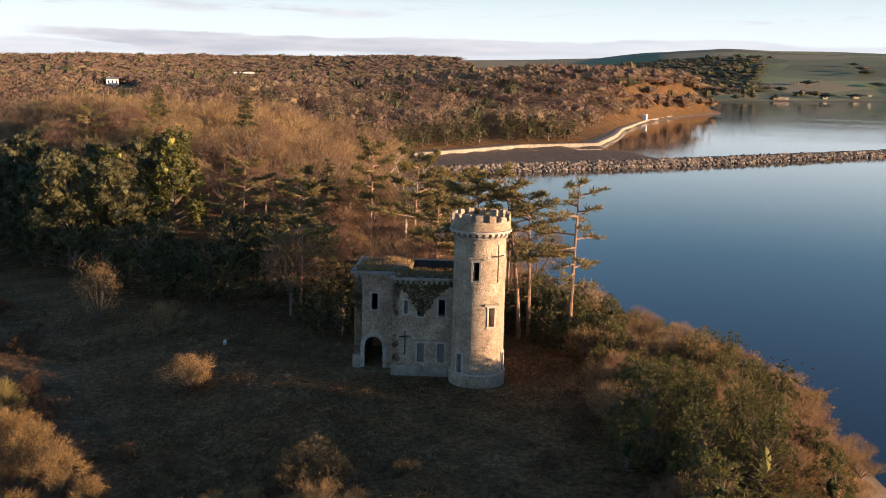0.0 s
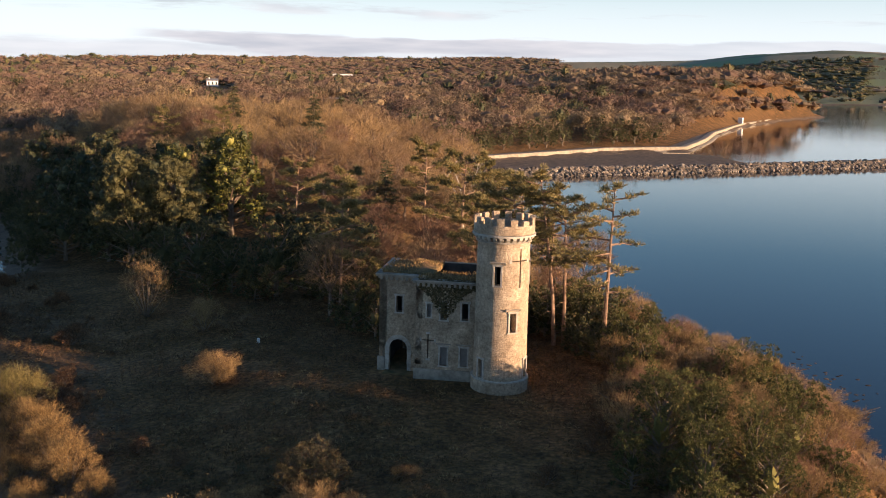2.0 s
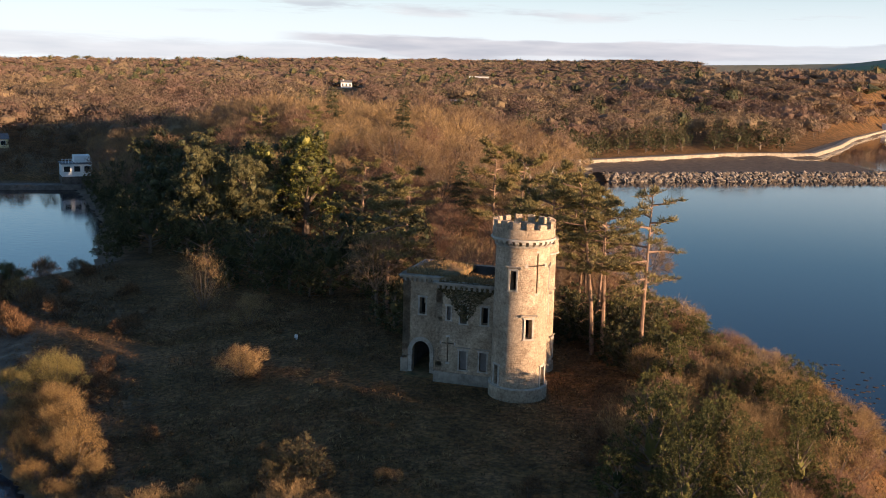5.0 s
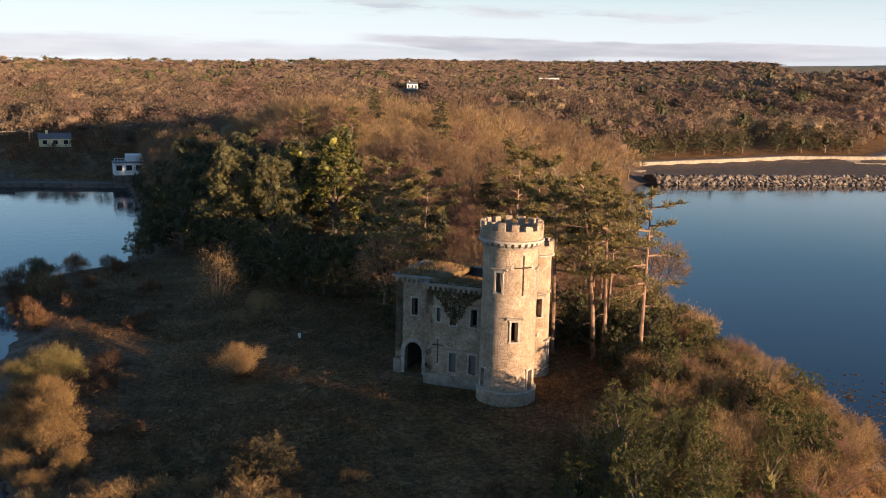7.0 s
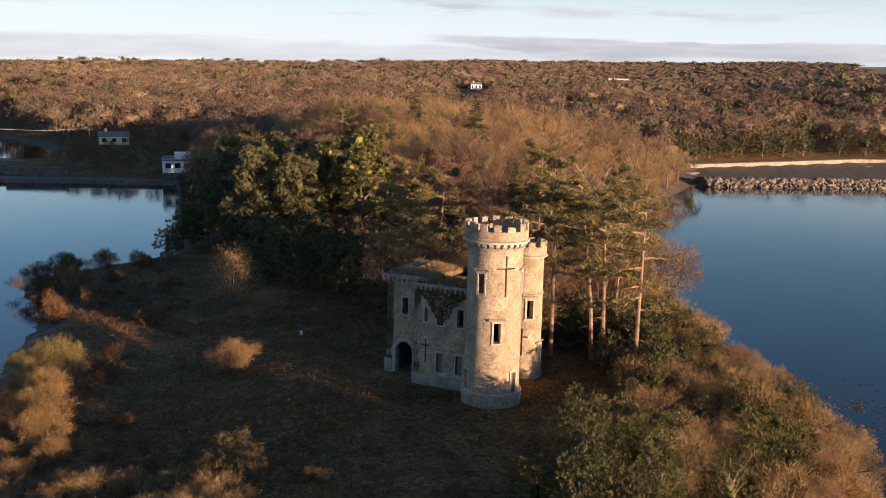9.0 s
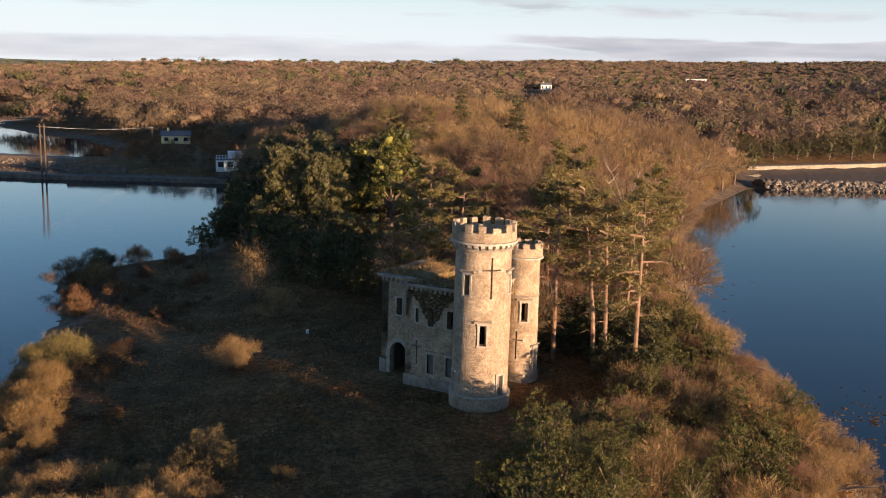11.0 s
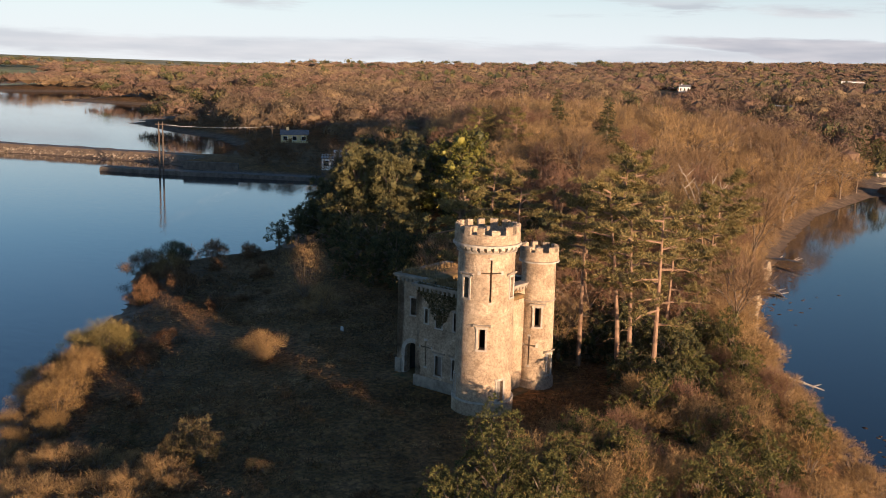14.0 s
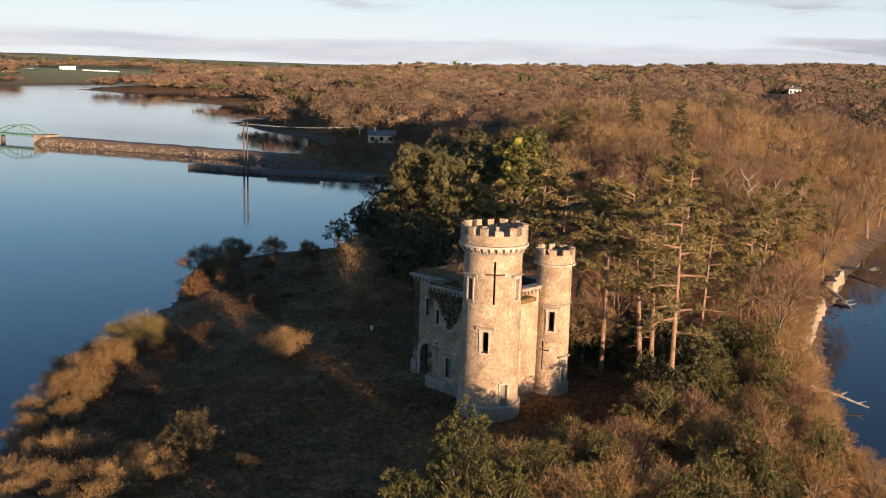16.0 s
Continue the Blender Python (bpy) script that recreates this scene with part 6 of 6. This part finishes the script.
sw = thing("seawall", "pale sunlit stone sea wall along the wooded shore", "wall", kind="structure")
part("wall_body", mound("wall_body", SEAWALL, [(-2.2, -3.9), (-2.0, -1.85), (0.3, -1.75), (0.9, -1.9), (1.5, -4.0)], M_SEAWALL, 3, 0.05), sw)
part("walkway", mound("walkway", SEAWALL, [(-7.0, -2.9), (-6.5, -2.0), (-2.0, -2.0), (-2.0, -2.9)], M_MUD, 6, 0.05), sw, "level earth walkway behind the wall")
part("wall_foot", mound("wall_foot", SEAWALL[2:], [(1.4, -4.1), (1.6, -3.3), (3.2, -3.45), (4.6, -4.1)], M_SEAWALL, 3, 0.15), sw, "stony foot of the wall")


def house(name, label, x, y, turn, w, d, h, roof, wall_mat, roof_mat, windows=2, flat=False, base=None):
    """Walls with set-in windows, a gabled or flat roof, and a chimney."""
    z = (gz(x, y) if base is None else base)
    t = thing(name, label, "building", pose(x, y, z - 0.4, 0, 0, turn))
    part("wall", Soup().box(-w / 2, -d / 2, 0, w / 2, d / 2, h + 0.4).mesh("wall", wall_mat), t)
    if flat:
        part("roof", Soup().box(-w / 2 - 0.2, -d / 2 - 0.2, h + 0.4, w / 2 + 0.2, d / 2 + 0.2, h + 0.4 + roof, 0, roof * 0.3).mesh("roof", roof_mat), t)
    else:
        o = 0.3
        v = [(-w / 2 - o, -d / 2 - o, h + 0.3), (w / 2 + o, -d / 2 - o, h + 0.3), (w / 2 + o, d / 2 + o, h + 0.3), (-w / 2 - o, d / 2 + o, h + 0.3), (-w / 2 - o, 0, h + roof), (w / 2 + o, 0, h + roof)]
        part("roof", mesh_from("roof", v, [(0, 1, 5, 4), (2, 3, 4, 5), (1, 2, 5), (3, 0, 4), (3, 2, 1, 0)], roof_mat), t)
        part("chimney", Soup().box(-w * 0.3, -0.4, h + roof * 0.5, -w * 0.3 + 0.8, 0.4, h + roof + 0.9).mesh("chimney", wall_mat), t)
    for k in range(windows):
        u = -w / 2 + w * (k + 0.5) / windows
        hw = min(0.7, w / windows * 0.3)
        win = part("window", Soup().box(u - hw - 0.1, -d / 2 - 0.06, h * 0.3 + 0.3, u + hw + 0.1, -d / 2 + 0.1, h * 0.8 + 0.5).mesh("window", M_WHITE), t)
        part("pane", Soup().box(u - hw, -d / 2 - 0.09, h * 0.3 + 0.4, u + hw, -d / 2 + 0.05, h * 0.8 + 0.4).mesh("pane", M_GLASS), win)
    return t


bh = house("boathouse", "white two-storey boathouse with a balcony at the water's edge", -139.5, 125.5, 44, 7.0, 6, 2.6, 0.25, M_WHITE, M_SLATE, 3, flat=True, base=-0.4)
part("foundation", Soup().box(-3.6, -3.1, -3.2, 3.6, 3.1, -0.01).mesh("foundation", M_CONCRETE), bh, "dark stone foundation")
part("upper_storey", Soup().box(-0.4, -1.0, 3.25, 3.4, 3.0, 4.9).mesh("upper_storey", M_WHITE), bh, "small white upper room")
for u in np.linspace(-3.4, 3.4, 10):
    part("balcony_post", Soup().box(u - 0.05, -3.05, 3.2, u + 0.05, -2.95, 4.2).mesh("balcony_post", M_WHITE), bh)
part("balcony_rail", Soup().box(-3.5, -3.08, 4.2, 3.5, -2.92, 4.3).mesh("balcony_rail", M_WHITE), bh)
house("cottage", "low cream cottage with a dark slate roof", -212.5, 179.5, 46, 9.6, 6.5, 2.7, 2.0, M_CREAM, M_SLATE, 3)
house("farmhouse", "white farmhouse standing among bare trees", -348, 803, 24, 10.5, 7, 5.0, 2.5, M_WHITE, M_SLATE, 3)
house("church_tower", "distant pale stone tower above the woods", -87, 2023, 0, 12, 12, 27.5, 1.2, M_SEAWALL, M_SEAWALL, 2, flat=True)
house("shed", "pale grey sheet-metal shed among trees", -151, 505, 18, 11, 8, 3, 0.4, M_CONCRETE, M_METALROOF, 2, flat=True, base=6.8)
for x, y, w in ((-545, 2051, 44), (-503, 2062, 36)):
    house("greenhouse", "long pale roofed shed in the distance", x, y, 15, w, 20, 7, 0.8, M_METALROOF, M_METALROOF, 5, flat=True, base=12 if w > 40 else 5)
for x, y, w, h in ((-1497, 653, 24, 13), (-1512, 620, 20, 6), (-1478, 690, 38, 8), (-1530, 585, 45, 6), (-1520, 600, 16, 8), (-1490, 668, 30, 6), (-1470, 712, 26, 7)):
    house("factory", "white factory building on the far shore", x, y, 68, w, 22, h, 0.8, M_WHITE, M_METALROOF, 4, flat=True, base=-3.5)
hut = house("hut", "small white hut on the sea wall", 107, 606, 70, 4, 3, 3.0, 0.3, M_WHITE, M_WHITE, 1, flat=True, base=-1.3)
for x, y, w in ((560, 1610, 11), (640, 1690, 14), (690, 1760, 10), (455, 1500, 34)):
    house("far_house", "low pale building on the far shore", x, y, 30, w, 9, 3.2, 2.0 if w < 30 else 0.5, M_SEAWALL if w < 30 else M_CONCRETE, M_SLATE, 3, flat=w > 30)
# quay, bank and bridge on the other side
pier = thing("quay", "low dark stone quay reaching into the bay", "quay", kind="structure")
part("quay_body", mound("quay_body", [(-196, 92.5), (-178, 99.5), (-160, 110), (-136, 123)], [(-3.4, -4.2), (-3.0, -2.7), (2.2, -2.6), (2.6, -4.2)], M_CONCRETE, 2.5, 0.06), pier)
part("quay_wall", Soup().box(-8, -0.4, -2.8, 8, 0.4, -0.6, 0, 0.1).mesh("quay_wall", M_CONCRETE), pier, "upright stone wall on the quay", pose(-172, 110, 0, 0, 0, 28))
BANK = [(-192, 126), (-240, 110), (-289, 92)]
bank = thing("railway_bank", "straight rubble-faced earth bank across the water", "embankment", kind="structure")
part("bank_body", mound("bank_body", BANK, [(-7.5, -4.3), (-3.4, -1.2), (2.6, -1.2), (7.5, -4.3)], M_MUD, 3, 0.15), bank, "grassy earth bank")
tagged(part("boulder_facing", boulders("boulder_facing", BANK, (-7.0, -4.2), 620, 0.5, 9, M_ROCK, (-3.9, -1.9)), bank, "pale boulders along the foot"), kind="stuff")
part("abutment", Soup().box(-3, -3.2, -4.5, 3, 3.2, -0.6, 0, 0.1).mesh("abutment", M_SEAWALL), bank, "dressed stone bridge abutment", pose(-290, 91.5, 0, 0, 0, 20))
bridge = thing("railway_bridge", "green steel bowstring bridge on round piers", "bridge", pose(-292, 91, -1.0, 0, 0, 200))
part("deck", Soup().box(0, -2.2, -0.6, 84, 2.2, 0).mesh("deck", M_GREENSTEEL), bridge)
for s in range(4):
    for side_ in (-2.1, 2.1):
        pts = [(s * 21 + 21 * k / 10, side_, 0.2 + 3.0 * math.sin(math.pi * k / 10)) for k in range(11)]
        arch = part("arch", Soup().tube(pts, [0.2] * 11, 5).mesh("arch", M_GREENSTEEL), bridge)
        for k in range(1, 10):
            part("hanger", Soup().tube([(pts[k][0], side_, 0), pts[k]], [0.08, 0.08], 4).mesh("hanger", M_GREENSTEEL), arch)
    for side_ in (-1.4, 1.4):
        part("pier", Soup().tube([(s * 21 + 21, side_, -6), (s * 21 + 21, side_, -0.6)], [0.75, 0.75], 10).mesh("pier", M_CONCRETE), bridge)
pole = thing("power_pole", "tall twin timber power pole standing in the water", "pole", pose(-177, 97.5, WATER_Z, 0, 0, 30))
for u in (-0.55, 0.55):
    part("post", Soup().tube([(u, 0, -1), (u, 0, 7), (u, 0, 14.2)], [0.24, 0.21, 0.17], 7).mesh("post", M_POLE), pole)
part("crossarm", Soup().box(-1.4, -0.1, 13.4, 1.4, 0.1, 13.65).mesh("crossarm", M_POLE), pole)
for k in (-1, 0, 1):
    c = bpy.data.curves.new("power_cable", "CURVE")
    c.dimensions, c.bevel_depth = "3D", 0.014
    sp = c.splines.new("POLY")
    a, b = Vector((-177 + k, 97.5 + k * 0.6, 9.8)), Vector((-216 + k, 172 + k * 0.6, 4.8))
    sp.points.add(20)
    for i in range(21):
        q = i / 20
        p = a.lerp(b, q) - Vector((0, 0, 0.8 * 4 * q * (1 - q)))
        sp.points[i].co = (*p, 1)
    c.materials.append(M_METALROOF)
    tagged(new("power_cable", c), "thin pale power cable slung from the pole", "cable", "cables from the pole")
end_pole = thing("power_pole", "short timber power pole beside the cottage", "pole", pose(-216, 172, gz(-216, 172), 0, 0, 30))
part("post", Soup().tube([(0, 0, -1), (0, 0, 5.6)], [0.2, 0.16], 7).mesh("post", M_POLE), end_pole)
part("crossarm", Soup().box(-1.3, -0.1, 4.9, 1.3, 0.1, 5.1).mesh("crossarm", M_POLE), end_pole)
# broken wall, logs, snag and weed along the near shore
old = thing("shore_wall", "broken pale stone wall along the foot of the bank", "wall", kind="structure")
for pts in ([(3.6, 51), (1.0, 58), (-3.4, 71)], [(-6, 80), (-9.5, 92)], [(-22, 130), (-26, 146)]):
    part("wall_stretch", mound("wall_stretch", pts, [(-0.9, -3.9), (-0.8, -2.2), (0.0, -2.15), (0.4, -3.9)], M_SEAWALL, 1.2, 0.16, int(pts[0][0] + 30)), old)


def log(x, y, z, turn, length, r, label, branches=3, tilt=4):
    rng = np.random.default_rng(int(length * 100) + int(x))
    t = thing("driftwood_log", label, "driftwood", pose(x, y, z, 0, -tilt, turn))
    s = Soup().tube([(0, 0, 0), (length * 0.5, 0.1 * length * 0.3, 0.1), (length, 0, 0.05)], [r, r * 0.7, r * 0.25], 7)
    part("stem", s.mesh("stem", M_DEADWOOD), t)
    for k in range(branches):
        u = length * rng.uniform(0.3, 0.9)
        part("branch", Soup().tube([(u, 0, 0), (u + rng.uniform(0.3, 1.2), rng.uniform(-1.2, 1.2), rng.uniform(0.1, 0.8))], [r * 0.4, r * 0.1], 5).mesh("branch", M_DEADWOOD), t)


log(-6.2, 78.5, -2.6, -40, 8.0, 0.34, "bleached fallen tree lying out over the water", 5, -10)
log(-12.6, 99, -3.2, -20, 7.5, 0.24, "grey driftwood log on the shingle")
log(10.8, 33.2, -2.3, 12, 6.2, 0.22, "pale fallen trunk hanging over the bank", 4, -10)
dead = thing("dead_tree", "bleached dead tree with forked bare limbs", "tree", pose(-12.7, 70, gz(-12.7, 70)))
sp_ = Soup()
sp_.tube([(0, 0, -0.5), (0.2, 0, 5), (0.1, 0.2, 9)], [0.34, 0.26, 0.16], 8)
rgd = np.random.default_rng(12)
tips = limbs(rgd, sp_, [(0.1, 0.1, 7), (0.1, 0.2, 8.2), (0.1, 0.2, 8.8)], 7, 2.6, 5.2, 0.12)
for q in tips:
    limbs(rgd, sp_, [q], 3, 1.3, 1.6, 0.05)
part("trunk", sp_.mesh("trunk", M_DEADWOOD), dead)
snag = thing("fallen_snag", "dark leaning dead branches on the bank", "tree", pose(27.0, -2.0, gz(27, -2)))
ss = Soup()
limbs(np.random.default_rng(6), ss, [(0, 0, 0), (0.5, 0.3, 0.2)], 7, 3.0, 1.3, 0.12)
part("branches_frame", ss.mesh("branches_frame", M_BARK), snag)
one(shrub("bush", 48, 3.0, 5.0, M_GRASS, "thin grey-green willow at the water's edge", 1300), 29.0, 1.5)
rng = np.random.default_rng(23)
vs, fs, off = [], [], 0
for cx, cy, sx, sy, n in ((29.5, 24, 2.4, 4, 60), (33, 17, 1.6, 1.6, 20), (26, 26, 2, 4, 40), (1.5, 67, 1.8, 6, 24), (-6, 95, 2, 8, 24)):
    for k in range(n):
        bv, bf = lump(rng, 1)
        s = rng.uniform(0.12, 0.36)
        vs.append(bv * (s, s * 0.8, 0.04) + (cx + rng.normal() * sx, cy + rng.normal() * sy, WATER_Z))
        fs.append(bf + off)
        off += len(bv)
tagged(new("seaweed", mesh_from("seaweed", np.concatenate(vs), np.concatenate(fs), M_BRAMBLE)), "dark floating seaweed clumps near the shore", "seaweed", kind="stuff")
# scrub from the wood down to the waterline
edge_scrub = shrub("bush", 56, 3.2, 4.6, M_SCRUB, "golden leafless scrub above the tideline", 1100, thick=0.05)
edge_brown = shrub("bush", 57, 4.0, 5.0, M_OCHRE, "tall ochre scrub on the shore slope", 1200, thick=0.05)
rng = np.random.default_rng(9)
line_ = along([(17.4, 27), (11.3, 38.2), (5, 51.4), (-1, 66.2), (-7, 84), (-16, 121), (-23, 158), (-24, 205)], 3.6)
for k, pr in enumerate((edge_scrub, edge_brown)):
    scatter(pr, [(x - dy * rng.uniform(2.2, 6.5), y + dx * rng.uniform(2.2, 6.5)) for x, y, dx, dy in line_[k::2]], 93 + k, vary=0.25)
# evergreen belt behind the sea wall and scrub on the quay side
belt = dense_tree("evergreen_oak", 50, 9.0, 11.0, M_SPRUCE, "dark round evergreen behind the sea wall", 3400, 0.36)
scatter(belt, [(x - dy * (11 + 5 * (k % 2)), y + dx * (11 + 5 * (k % 2))) for k, (x, y, dx, dy) in enumerate(along(WALL_LINE[:4], 5.5))] + [(-49, 216, 0.7), (-44, 222, 0.75), (-52, 224, 0.85), (-46, 230, 0.8), (-40, 236, 0.8), (-41, 229, 0.6), (-47, 240, 0.9), (-55, 234, 0.9)], 70, vary=0.25)
thicket = shrub("bush", 51, 3.0, 6.5, M_BRAMBLE, "dark tangled scrub beside the quay", 900, thick=0.09)
scatter(thicket, [(-130, 128), (-148, 127), (-156, 124), (-163, 121), (-168, 127), (-175, 125), (-184, 126), (-160, 131), (-170, 136), (-182, 138), (-192, 142), (-176, 148), (-165, 145), (-190, 152), (-200, 150), (-180, 160), (-203, 168, 0.9), (-197, 172, 1.0), (-209, 165, 0.7), (-205, 141), (-152, 142, 1.3), (-158, 146, 1.3), (-146, 150, 1.5), (-155, 156, 1.5), (-165, 155, 1.2), (-172, 165, 1.4), (-184, 170, 1.2), (-196, 133), (-188, 134), (-180, 131), (-190, 146, 1.3), (-168, 132), (-134, 141, 1.3), (-150, 166, 1.6), (-162, 172, 1.6)], 71)
bare = bare_tree("bare_tree", 33, 8, 7.5, M_BROWN, "leafless tree on the shaded slope behind the boathouse", 2600)
scatter(bare, [(-142, 138), (-138, 143), (-146, 147), (-152, 154), (-160, 162), (-168, 170), (-133, 150), (-150, 164), (-131, 137), (-140, 156), (-176, 178), (-158, 172)], 77, vary=0.2)
